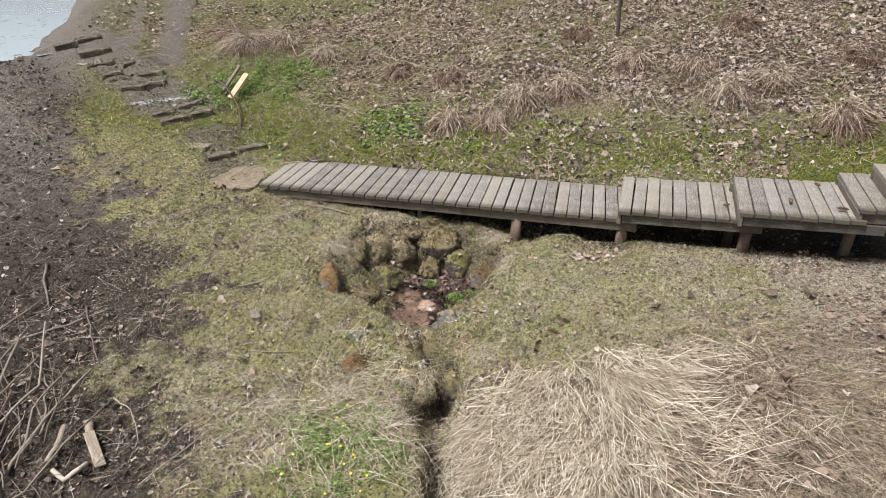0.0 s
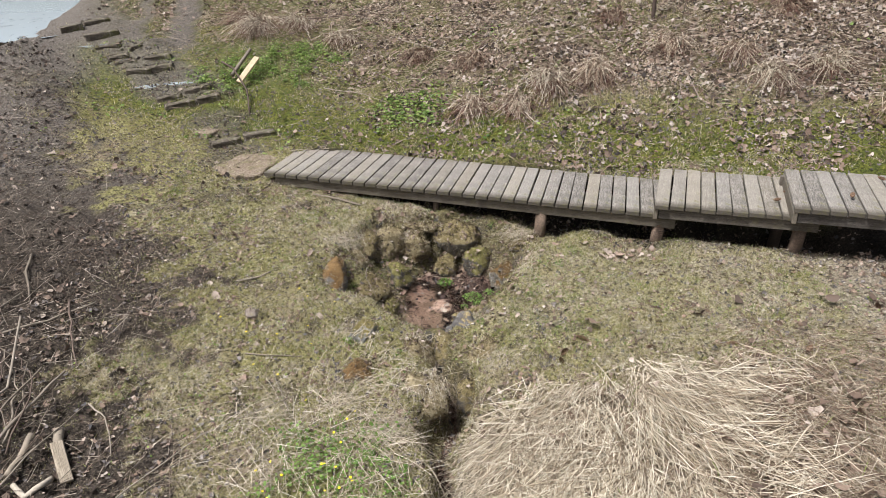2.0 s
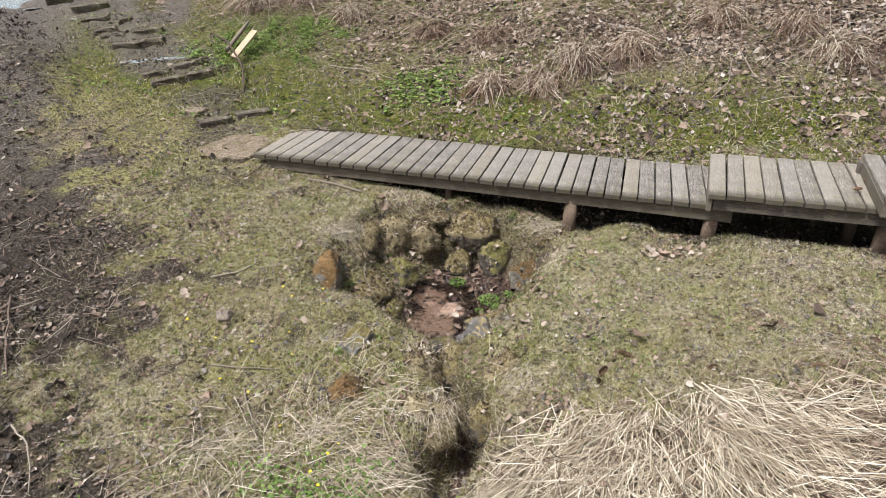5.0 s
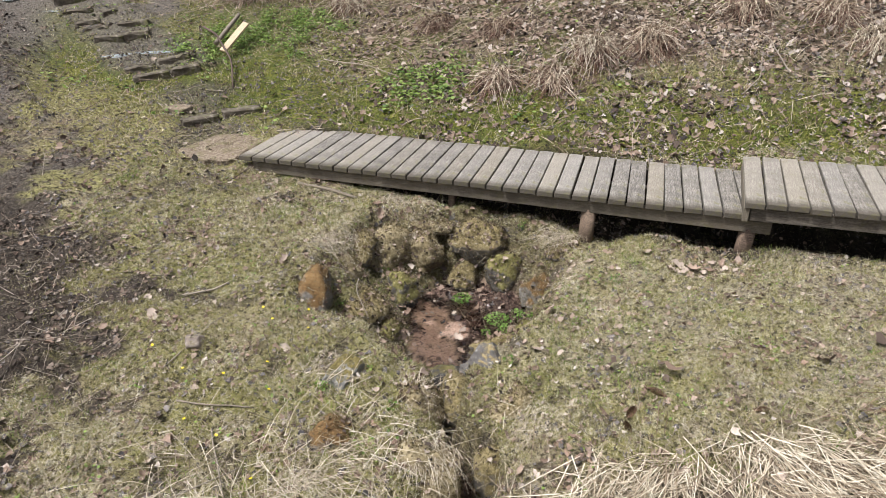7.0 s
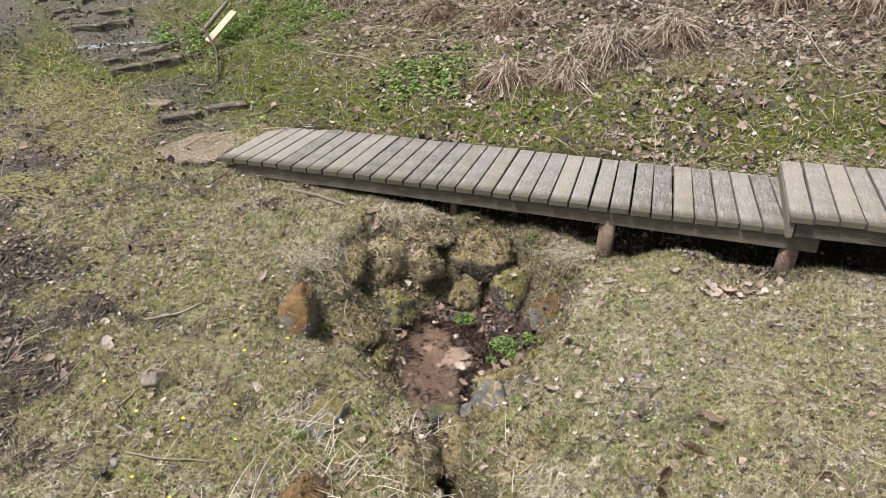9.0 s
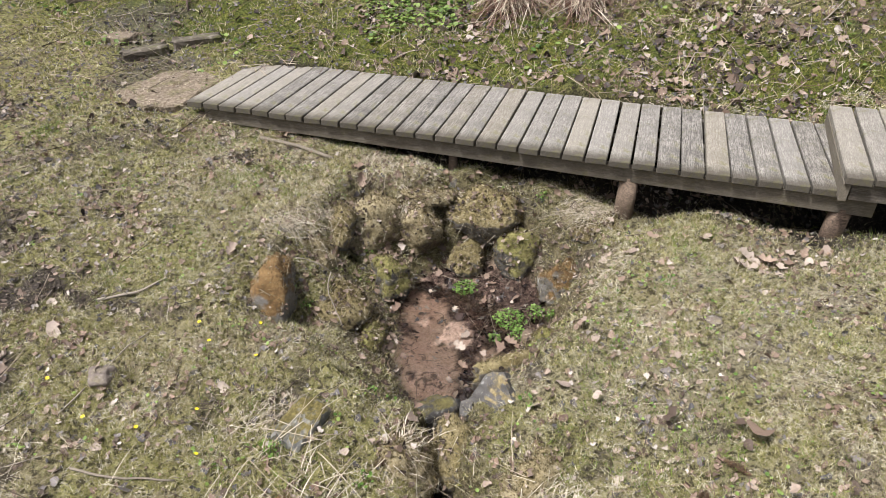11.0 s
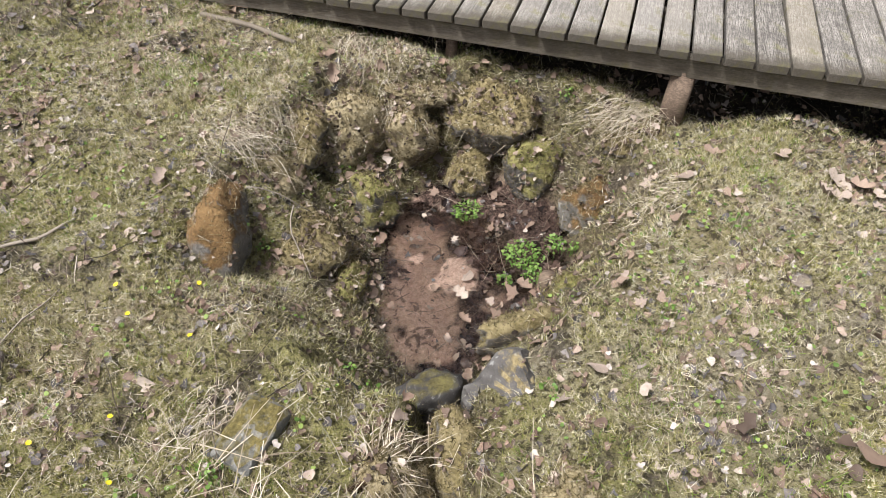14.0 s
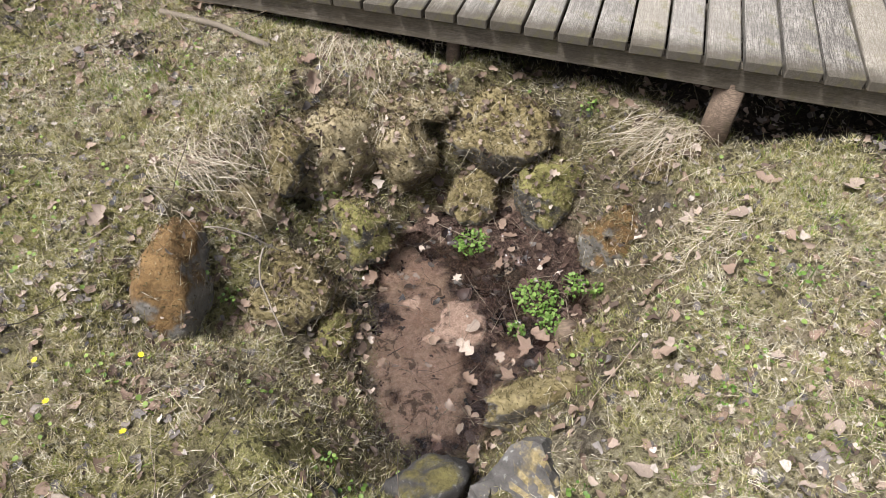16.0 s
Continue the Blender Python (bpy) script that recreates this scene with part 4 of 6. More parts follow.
stone("angular_stone", (-0.10, 5.43, 0.02), (0.30, 0.20, 0.28), 33, WETSTONE, "small wet grey stone at the outlet", "stone", (10, -14, 15), planes=8, round_off=0.12)
stone("boulder", (0.02, 5.16, 0.12), (0.28, 0.36, 0.32), 35, MOSSY, "yellow-mossed stone beside the rill", "stone", (0, 10, 0), fuzz=350)
stone("block_stone", (-0.67, 5.06, 0.32), (0.20, 0.28, 0.30), 37, GREYMOSS, "squarish stone with white lichen and moss", "stone", (12, 10, -22), round_off=0.06, rough=0.3, faces=[((0, 0, 1), 0.75), ((1, 0, 0.1), 0.72), ((-1, 0, 0.1), 0.72), ((0, 1, 0), 0.8), ((0, -1, 0.2), 0.8), ((0, 0, -1), 0.9)])
stone("slab", (0.27, 5.77, 0.09), (0.40, 0.18, 0.26), 39, MOSSY, "flat moss-edged slab at the pool's rim", "stone", (6, -6, 14), round_off=0.08, fuzz=180)
stone("flat_stone", (-0.47, 5.22, 0.315), (0.24, 0.20, 0.09), 40, WETSTONE, "flat dark stone sunk in the lawn", "stone", (0, 6, 30), level=3)
stone("turf_clod", (-0.26, 5.0, 0.18), (0.38, 0.36, 0.34), 42, TURF, "round turf clod beside the rill", "clod", (0, 0, 0), round_off=0.35, fuzz=800)
stone("turf_clod", (-0.16, 4.50, 0.18), (0.40, 0.42, 0.40), 44, TURF, "turf clod with long dry grass over the rill", "clod", (0, 0, 20), round_off=0.35, fuzz=700)
stone("boulder", (-0.62, 4.62, 0.28), (0.32, 0.26, 0.24), 46, RUSTMOSS, "dark mossy stone half sunk in the lawn", "stone", (0, 0, 10), fuzz=250)
stone("turf_clod", (0.34, 4.92, 0.26), (0.34, 0.30, 0.28), 50, TURF, "turf clod on the edge of the rill", "clod", (0, 0, 0), fuzz=500)
stone("turf_clod", (0.46, 5.98, 0.06), (0.24, 0.22, 0.24), 52, GREENMOSS, "mossy clod at the pool's rim", "clod", (0, 0, 0), fuzz=250)
stone("boulder", (0.26, 4.60, 0.12), (0.26, 0.24, 0.30), 64, MOSSY, "mossy stone on the edge of the rill", "stone", fuzz=250)
stone("boulder", (-0.42, 4.86, 0.22), (0.26, 0.22, 0.22), 65, GREENMOSS, "small mossy stone in the turf", "stone", fuzz=200)
stone("clay_clod", (-1.62, 5.19, 0.44), (0.12, 0.13, 0.09), 53, CLAY, "dried grey clod of mud on the lawn", "clod", (0, 0, 0), level=3)
stone("cobble", (1.58, 5.9, 0.545), (0.05, 0.045, 0.035), 54, CLAY, "small pale pebble on the lawn", "stone", (0, 0, 0), level=2)
stone("cobble", (1.21, 5.71, 0.575), (0.09, 0.07, 0.03), 55, CLAY, "small flat grey stone on the lawn", "stone", (0, 0, 30), level=2)


# ---------------------------------------------------------------- concrete steps to the pond
def concrete_material():
    m = Nodes("old_concrete")
    mid, fine = m.noise(8, 5, 0.7), m.noise(60, 5, 0.75)
    color = m.ramp(mid, [(0.3, (0.05, 0.041, 0.03)), (0.5, (0.12, 0.10, 0.075)), (0.7, (0.27, 0.235, 0.19))])
    color = m.mix(m.span(m.noise(5, 5, 0.7), 0.48, 0.6, 0, 0.8), color, (0.085, 0.085, 0.025))
    return m.done(color, 0.9, m.math("ADD", fine, mid), 0.7, 0.01)


CONCRETE = concrete_material()


def step_block(ax, ay, az, bx, by, bz, seed):
    """A worn kerb on edge whose upper front edge runs from a to b."""
    r = random.Random(seed)
    length = math.hypot(bx - ax, by - ay)
    bm = bmesh.new()
    bmesh.ops.create_cube(bm, size=1.0)
    bmesh.ops.scale(bm, vec=(length * 0.98, 0.12, 0.24), verts=bm.verts)
    bmesh.ops.subdivide_edges(bm, edges=bm.edges[:], cuts=5, use_grid_fill=True)
    for v in bm.verts:
        v.co += Vector((r.uniform(-1, 1), r.uniform(-1, 1), r.uniform(-1, 1))) * 0.006
    bmesh.ops.bevel(bm, geom=[e for e in bm.edges if len(e.link_faces) == 2 and e.calc_face_angle(0) > 0.8], offset=0.014, segments=1, affect="EDGES")
    ob = part("step_block", bm, CONCRETE)
    turn = math.atan2(by - ay, bx - ax)
    ob.matrix_world = pose((ax + bx) / 2 - 0.06 * math.sin(turn), (ay + by) / 2 + 0.06 * math.cos(turn), (az + bz) / 2 - 0.09, r.uniform(-2, 2), -math.degrees(math.atan2(bz - az, length)), math.degrees(turn))
    return tagged(ob, "worn concrete step edge with moss, set in wet earth", "step", "steps up to the pond")


for k, row in enumerate([(-3.95, 9.23, 1.05, -3.58, 9.42, 1.11), (-3.58, 9.42, 1.11, -3.27, 9.57, 1.16), (-4.12, 9.4, 1.1, -3.82, 9.56, 1.15), (-3.82, 9.62, 1.17, -3.48, 9.78, 1.23),
                         (-4.83, 10.06, 1.33, -4.5, 10.15, 1.35), (-4.51, 10.18, 1.36, -4.21, 10.31, 1.4), (-5.08, 10.26, 1.4, -4.77, 10.37, 1.43), (-4.71, 10.43, 1.45, -4.34, 10.58, 1.49),
                         (-5.21, 10.36, 1.44, -4.95, 10.53, 1.49), (-5.53, 10.61, 1.54, -5.17, 10.78, 1.57), (-5.03, 10.73, 1.55, -4.88, 10.85, 1.57), (-5.84, 10.96, 1.66, -5.42, 11.27, 1.71),
                         (-6.28, 11.1, 1.74, -6.01, 11.3, 1.77), (-6.05, 11.38, 1.79, -5.75, 11.7, 1.83)]):
    step_block(*row, 100 + k)
for k, (ax, ay, bx, by) in enumerate([(-3.04, 8.40, -2.73, 8.63), (-2.71, 8.66, -2.34, 8.86)]):
    z = ground_z((ax + bx) / 2 - 0.04, (ay + by) / 2 + 0.1) + 0.035
    step_block(ax, ay, z - 0.01, bx, by, z + 0.01, 130 + k)


def flat_slab(outline, top, thick, seed, label):
    """A worn slab of any outline, let into the ground."""
    r = random.Random(seed)
    bm = bmesh.new()
    loop = []
    for (ax, ay), (bx, by) in zip(outline, outline[1:] + outline[:1]):
        for k in range(5):
            loop.append(bm.verts.new((ax + (bx - ax) * k / 5 + r.uniform(-0.018, 0.018), ay + (by - ay) * k / 5 + r.uniform(-0.018, 0.018), top + r.uniform(-0.008, 0.004))))
    face = bm.faces.new(loop)
    if face.normal.z < 0 or sum((a.co.x * b.co.y - b.co.x * a.co.y) for a, b in zip(loop, loop[1:] + loop[:1])) < 0:
        face.normal_flip()
    low = bmesh.ops.extrude_face_region(bm, geom=[face])
    for v in low["geom"]:
        if isinstance(v, bmesh.types.BMVert):
            v.co.z -= thick
    bmesh.ops.recalc_face_normals(bm, faces=bm.faces)
    bmesh.ops.bevel(bm, geom=[e for e in bm.edges if e.calc_face_angle(0) > 0.8 and abs(e.verts[0].co.z - e.verts[1].co.z) < 0.03], offset=0.012, segments=1, affect="EDGES")
    return tagged(part("paving_slab", bm, PATHSTONE), label, "slab", "slabs of the path")


def slab_material():
    """Old concrete under trodden earth, with moss in patches."""
    m = Nodes("earthy_slab")
    grit, mid = m.noise(42, 9, 0.9), m.noise(7, 5, 0.65)
    color = m.ramp(grit, [(0.38, (0.06, 0.046, 0.033)), (0.48, (0.20, 0.155, 0.11)), (0.56, (0.33, 0.265, 0.195)), (0.64, (0.50, 0.43, 0.34))])
    color = m.mix(m.span(mid, 0.5, 0.62, 0, 0.7), color, m.ramp(grit, [(0.4, (0.08, 0.07, 0.03)), (0.6, (0.25, 0.225, 0.10))]))
    return m.done(color, 0.92, m.math("ADD", grit, mid), 0.8, 0.02, 0.2)


PATHSTONE = slab_material()
flat_slab([(-2.89, 7.86), (-2.51, 7.62), (-2.27, 7.70), (-2.14, 8.30), (-2.28, 8.47), (-2.67, 8.40)], 0.722, 0.12, 5, "earthy mossy slab at the foot of the ramp")
flat_slab([(-3.42, 8.74), (-3.18, 8.70), (-3.06, 8.93), (-3.28, 9.02)], ground_z(-3.25, 8.85) + 0.012, 0.08, 6, "grey slab sunk in the trodden path")

for (px, py, zz), (rx, ry) in zip(PUDDLES, ((0.24, 0.12), (0.2, 0.09), (0.26, 0.12), (0.2, 0.07))):
    sheet("puddle", [(px + (0.87 * rx * math.cos(a * 0.35) - 0.48 * ry * math.sin(a * 0.35)) * (1 + 0.25 * math.sin(a * 2.3 + px * 9)), py + (0.48 * rx * math.cos(a * 0.35) + 0.87 * ry * math.sin(a * 0.35)) * (1 + 0.25 * math.sin(a * 2.3 + px * 9))) for a in range(18)], zz, PONDWATER, "shallow puddle on a step, mirroring the sky")


# ---------------------------------------------------------------- grass, moss, leaves and straw
def clumps(x, y, seed):
    return smooth(fbm(x * 6.5, y * 6.5, 3, seed) + 0.6 * fbm(x * 21, y * 21, 2, seed + 5), -0.12, 0.12)


def lawn_weight(x, y):
    return cover(x, y)["lawn"]


def grass(name, count, box, weight, lo, hi, width, material, label, lean=0.35, templates=BLADES):
    x, y = sample(count, box, weight)
    n = len(x)
    h = RNG.uniform(lo, hi, n)
    p = np.stack([x, y, land(x, y) - 0.004], -1)
    turns = basis(normal_at(x, y) * 0.6 + np.array([0, 0, 0.4]), RNG.uniform(0, 6.283, n), np.full(n, lean))
    stuff(name, templates, p, turns, np.stack([h, np.full(n, width), h], -1), material, label, "grass")


grass("lawn_grass", 2100000, (-3.2, 3.2, 3.5, 7.6), lambda x, y: lawn_weight(x, y) * (0.25 + 0.75 * clumps(x, y, 201)), 0.012, 0.05, 0.0034, GRASS, "short half-dry lawn grass and moss", 0.75, SPIKES)
grass("far_grass", 170000, (-6.5, 7.4, 6.5, 13.0), lambda x, y: lawn_weight(x, y) * clumps(x * 0.7, y * 0.7, 211), 0.02, 0.08, 0.008, GRASS, "half-dry grass on the bank", 0.6)
grass("fresh_grass", 280000, (-3.2, 3.2, 3.4, 9.2), lambda x, y: np.clip(lawn_weight(x, y) * clumps(x, y, 231) * smooth(fbm(x * 2.2, y * 2.2, 3, 83) + 0.5 * fbm(x * 9, y * 9, 2, 84), -0.02, 0.14), 0, 1), 0.02, 0.06, 0.0032, FRESH, "tufts of fresh green grass in the lawn", 0.4)


def lay(name, count, box, weight, lo, hi, wide, material, templates, label, category, direction=None, lift=0.012, tilt=0.12, stray=0.85):
    x, y = sample(count, box, weight)
    n = len(x)
    s = RNG.uniform(lo, hi, n)
    yaw = RNG.uniform(0, 6.283, n) if direction is None else direction(x, y) + RNG.normal(0, stray, n)
    p = np.stack([x, y, land(x, y) + RNG.uniform(0.2, 1, n) * lift], -1)
    turns = basis(normal_at(x, y), yaw, np.full(n, tilt))
    w = np.full(n, wide) if wide else s
    stuff(name, templates, p, turns, np.stack([s, w, s], -1), material, label, category)


def leaf_weight(x, y):
    z = cover(x, y)
    clump = smooth(fbm(x * 2.4, y * 2.4, 3, 55), -0.1, 0.22)
    return np.clip((0.3 + 0.7 * clump) * (0.42 + 0.9 * z["litter"] + 0.35 * z["moss"] + 0.3 * z["dry"]) * (1 - 0.2 * z["under"]) * (1 - z["straw"] * 0.7) * (1 - 0.6 * z["wet"]) * (1 - 0.9 * z["mud"] * (y > 8)) * (1 - 0.9 * smooth(-x, 0.8, 2.2) * smooth(y, 7.6, 8.4) * smooth(-y, -12.6, -11.6)), 0, 1)


lay("pale_litter", 6000, (-2.0, 7.9, 7.0, 13.5), lambda x, y: leaf_weight(x, y) * smooth(x, -1.5, 2.5) * (1 - 0.55 * cover(x, y)["moss"]), 0.03, 0.11, 0, PALELITTER, LEAVES, "pale fallen leaves on the bank", "leaves", None, 0.02, 0.35)
lay("leaf_litter", 21000, (-6.5, 7.4, 7.0, 14.5), leaf_weight, 0.03, 0.115, 0, DEADLEAF, LEAVES, "brown and pale fallen leaves on the bank", "leaves", None, 0.012, 0.35)
RUSSET = plain("russet_leaf", (0.09, 0.056, 0.04), (0.33, 0.225, 0.165), 0.75, 30.0, True, 0.1)
lay("dark_litter", 11000, (-3.0, 7.6, 7.0, 14.0), leaf_weight, 0.04, 0.11, 0, MUDLEAF, LEAVES, "dark wet fallen leaves on the bank", "leaves", None, 0.014, 0.4)
lay("leaf_drifts", 26000, (-3.4, 3.2, 4.2, 8.0), lambda x, y: np.clip(lawn_weight(x, y) * smooth(fbm(x * 3.1, y * 3.1, 4, 561), 0.06, 0.16), 0, 1), 0.018, 0.06, 0, RUSSET, LEAVES, "small drifts of russet leaves on the lawn", "leaves", None, 0.012, 0.35)
lay("pale_scraps", 12000, (-3.4, 3.2, 4.2, 8.0), lambda x, y: 0.55 * leaf_weight(x, y), 0.012, 0.045, 0, PALELITTER, LEAVES, "small pale leaf scraps on the lawn", "leaves", None, 0.014, 0.35)
lay("fallen_leaves", 36000, (-3.6, 3.1, 4.6, 7.6), leaf_weight, 0.014, 0.06, 0, DEADLEAF, LEAVES, "fallen brown leaves on the lawn", "leaves", None, 0.008, 0.3)
lay("rotted_leaves", 34000, (-3.6, 3.1, 5.0, 9.6), leaf_weight, 0.015, 0.06, 0, GREYLEAF, LEAVES, "dark rotted leaf scraps on the lawn", "leaves", None, 0.006, 0.3)
lay("mud_leaves", 10000, (-7.0, 2.6, -1.0, 10.5), lambda x, y: cover(x, y)["mud"] * 0.8, 0.02, 0.085, 0, MUDLEAF, LEAVES, "leaf scraps in the dark earth", "leaves", None, 0.008, 0.4)
lay("mud_twigs", 11000, (-6.0, 2.6, -0.6, 9.5), lambda x, y: cover(x, y)["mud"], 0.05, 0.34, 0.24, MUDTWIG, TWIGS, "twigs and rootlets on the dark earth", "twigs", None, 0.03, 0.2)
lay("lawn_twigs", 1300, (-2.6, 3.1, 4.6, 12.5), lambda x, y: 0.6 - 0.4 * smooth(-x, 1.2, 2.0) * (y > 8), 0.06, 0.4, 0.2, TWIG, TWIGS, "fine twigs on lawn and bank", "twigs", None, 0.02, 0.15)


def straw_dir(x, y):
    left = smooth(x, 0.9, 2.1)
    return (-2.15 + 0.5 * fbm(x * 2, y * 2, 2, 9)) * (1 - left) + (-0.25 + 1.2 * fbm(x * 1.5, y * 1.5, 2, 19)) * left


def straw_weight(x, y):
    return np.clip(cover(x, y)["straw"] * (1 - smooth(x, 1.7, 2.6) * 0.65), 0, 1)


def bundles(x, y):
    """Where pale blades bunch, with darker thatch between."""
    return smooth(fbm(x * 3.3 + y, y * 3.3 - 2 * x, 3, 411) + 0.5 * fbm(x * 9, y * 9, 2, 412), -0.14, 0.1)


def fresh_side(x, y):
    """The pale side of the mound, towards the rill; older brown straw behind it."""
    return smooth(1.95 - x + 0.5 * (y - 3.6) + 0.9 * fbm(x * 1.7, y * 1.7, 3, 415), -0.25, 0.45)


lay("straw_mound", 42000, (-0.05, 2.5, 4.2, 5.2), lambda x, y: cover(x, y)["straw"] * fresh_side(x, y) * (0.2 + 0.8 * bundles(x, y)), 0.10, 0.36, 0.23, PALESEDGE, SEDGE, "flattened mound of pale dry sedge", "straw", straw_dir, 0.10, 0.18, 0.6)
lay("crossed_straw", 14000, (-0.05, 2.5, 4.4, 5.3), lambda x, y: np.clip(cover(x, y)["straw"] * (0.35 + 0.5 * bundles(x, y)), 0, 1), 0.06, 0.30, 0.18, STRAW, SEDGE, "dry sedge blades lying across the mound", "straw", None, 0.09, 0.2)
lay("brown_straw", 15000, (0.3, 2.5, 4.9, 5.3), lambda x, y: np.clip((cover(x, y)["straw"] + 0.5 * cover(x, y)["dry"] * (y < 4.9)) * (1 - 0.7 * fresh_side(x, y)), 0, 1), 0.06, 0.30, 0.17, REDSTRAW, SEDGE, "old brown sedge on the back of the mound", "straw", straw_dir, 0.06, 0.16, 0.6)
lay("mound_leaves", 900, (0.2, 2.6, 4.6, 5.3), lambda x, y: np.clip((cover(x, y)["straw"] + 0.4) * (1 - 0.75 * fresh_side(x, y)), 0, 1), 0.05, 0.12, 0, DEADLEAF, LEAVES, "brown leaves caught in the flattened sedge", "leaves", None, 0.08, 0.4)
lay("loose_straw", 20000, (-3.0, 3.0, 4.6, 7.4), lambda x, y: np.clip(lawn_weight(x, y) * (0.15 + 0.9 * cover(x, y)["dry"] * smooth(-y, -6.3, -5.2) + 0.3 * cover(x, y)["walls"]), 0, 1), 0.03, 0.13, 0.08, STRAW, STALKS, "loose dry stalks on the lawn", "straw", None, 0.02, 0.15)
SHORTSTALKS = [stalk_template(s, 1) for s in range(20, 30)]
lay("thatch", 420000, (-3.4, 3.1, 4.2, 7.8), lambda x, y: np.clip(lawn_weight(x, y) * (1 - 0.45 * cover(x, y)["verdure"]) * clumps(x, y, 221), 0, 1), 0.015, 0.055, 0.10, PALEGRASS, SHORTSTALKS, "short dry stems matted in the lawn", "grass", None, 0.016, 0.2)
lay("bank_thatch", 42000, (-6.5, 7.4, 6.5, 13.0), lambda x, y: np.clip(lawn_weight(x, y) + 0.3, 0, 1) * (1 - 0.7 * cover(x, y)["moss"]) * (1 - cover(x, y)["mud"]), 0.06, 0.20, 0.2, REDSTRAW, SHORTSTALKS, "dry brown stems matted on the bank", "grass", None, 0.02, 0.2)
lay("straw_tangle", 5200, (-2.0, 2.9, 0.3, 5.0), lambda x, y: np.clip((bump(x, y, -0.7, 3.9, 0.8) + 0.9 * fbm(x * 3, y * 3, 3, 401)), 0, 1) * smooth(channel_distance(x, y), 0.05, 0.2), 0.06, 0.32, 0.16, STRAW, STALKS, "tangled pale stalks beside the rill", "straw", None, 0.06, 0.22)
lay("old_straw", 7000, (0.2, 2.5, 4.8, 5.0), lambda x, y: np.clip(cover(x, y)["straw"] * 0.5 + cover(x, y)["dry"] * smooth(-y, -4.9, -4.2), 0, 1), 0.06, 0.3, 0.17, REDSTRAW, STALKS, "old brown stalks in the flattened sedge", "straw", None, 0.05, 0.2)
grass("bank_moss", 120000, (-2.0, 7.5, 6.0, 10.0), lambda x, y: np.clip(cover(x, y)["moss"] * smooth(fbm(x * 4, y * 4, 3, 431), -0.05, 0.1), 0, 1), 0.01, 0.035, 0.006, BRIGHTMOSS, "cushions of bright yellow-green moss on the bank", 0.5, SPIKES)
grass("lawn_moss", 420000, (-3.0, 3.3, 3.4, 7.6), lambda x, y: np.clip(lawn_weight(x, y) * cover(x, y)["verdure"] * 0.8 * smooth(fbm(x * 7, y * 7, 3, 433), -0.06, 0.08), 0, 1), 0.008, 0.024, 0.004, BRIGHTMOSS, "yellow-green moss in the lawn", 0.6, SPIKES)
lay("path_scraps", 5200, (-5.6, 7.4, -1.4, 11.6), lambda x, y: 0.9 * (1 - 0.6 * cover(x, y)["green"]), 0.02, 0.055, 0, GREYLEAF, LEAVES, "small grey leaf scraps on the trodden path", "leaves", None, 0.006, 0.3)
grass("path_moss", 60000, (-5.4, 7.6, -0.8, 12.0), lambda x, y: np.clip((1 - 0.8 * cover(x, y)["mud"]) * smooth(fbm(x * 5, y * 5, 3, 437), -0.03, 0.1), 0, 1), 0.012, 0.04, 0.007, BRIGHTMOSS, "yellow-green moss beside the path", 0.5, SPIKES)
lay("bank_straw", 14000, (-5.5, 7.6, 6.5, 13.5), lambda x, y: (0.35 + 0.6 * cover(x, y)["litter"]) * (1 - 0.95 * cover(x, y)["mud"]) * (1 - 0.6 * smooth(-x, 1.5, 2.5) * (y < 11)), 0.10, 0.42, 0.22, REDSTRAW, STALKS, "dry brown stalks on the bank", "straw", None, 0.04, 0.2)
lay("bog_litter", 800, (-0.6, 5.4, 0.7, 7.0), lambda x, y: np.clip(cover(x, y)["wet"] * (1 - cover(x, y)["sand"]), 0, 1), 0.03, 0.09, 0, BOGLEAF, LEAVES, "wet black leaves in the pool", "leaves", None, 0.008, 0.15)
lay("bog_leaves", 90, (-0.6, 5.4, 0.7, 7.0), lambda x, y: np.clip(cover(x, y)["wet"] * (1 - 0.8 * cover(x, y)["sand"]), 0, 1), 0.02, 0.07, 0, DEADLEAF, LEAVES, "brown leaves in the pool", "leaves", None, 0.04, 0.4)
lay("bog_twigs", 480, (-0.6, 5.4, 0.7, 7.0), lambda x, y: np.clip(cover(x, y)["wet"] * (1 - 0.7 * cover(x, y)["sand"]), 0, 1), 0.04, 0.18, 0.12, TWIG, TWIGS, "fine wet twigs in the pool", "twigs", None, 0.04, 0.25)
lay("wall_litter", 1500, (-1.3, 5.4, 1.2, 7.5), lambda x, y: np.clip(cover(x, y)["walls"], 0, 1), 0.02, 0.075, 0, DEADLEAF, LEAVES, "dead leaves caught between the stones", "leaves", None, 0.05, 0.4)


def clod_template(seed):
    r = random.Random(seed)
    g = (1 + 5 ** 0.5) / 2
    v = [Vector(p).normalized() * r.uniform(0.35, 0.6) for p in ((-1, g, 0), (1, g, 0), (-1, -g, 0), (1, -g, 0), (0, -1, g), (0, 1, g), (0, -1, -g), (0, 1, -g), (g, 0, -1), (g, 0, 1), (-g, 0, -1), (-g, 0, 1))]
    f = [(0, 11, 5), (0, 5, 1), (0, 1, 7), (0, 7, 10), (0, 10, 11), (1, 5, 9), (5, 11, 4), (11, 10, 2), (10, 7, 6), (7, 1, 8), (3, 9, 4), (3, 4, 2), (3, 2, 6), (3, 6, 8), (3, 8, 9), (4, 9, 5), (2, 4, 11), (6, 2, 10), (8, 6, 7), (9, 8, 1)]
    return np.array([tuple(p) for p in v]), np.array(f)


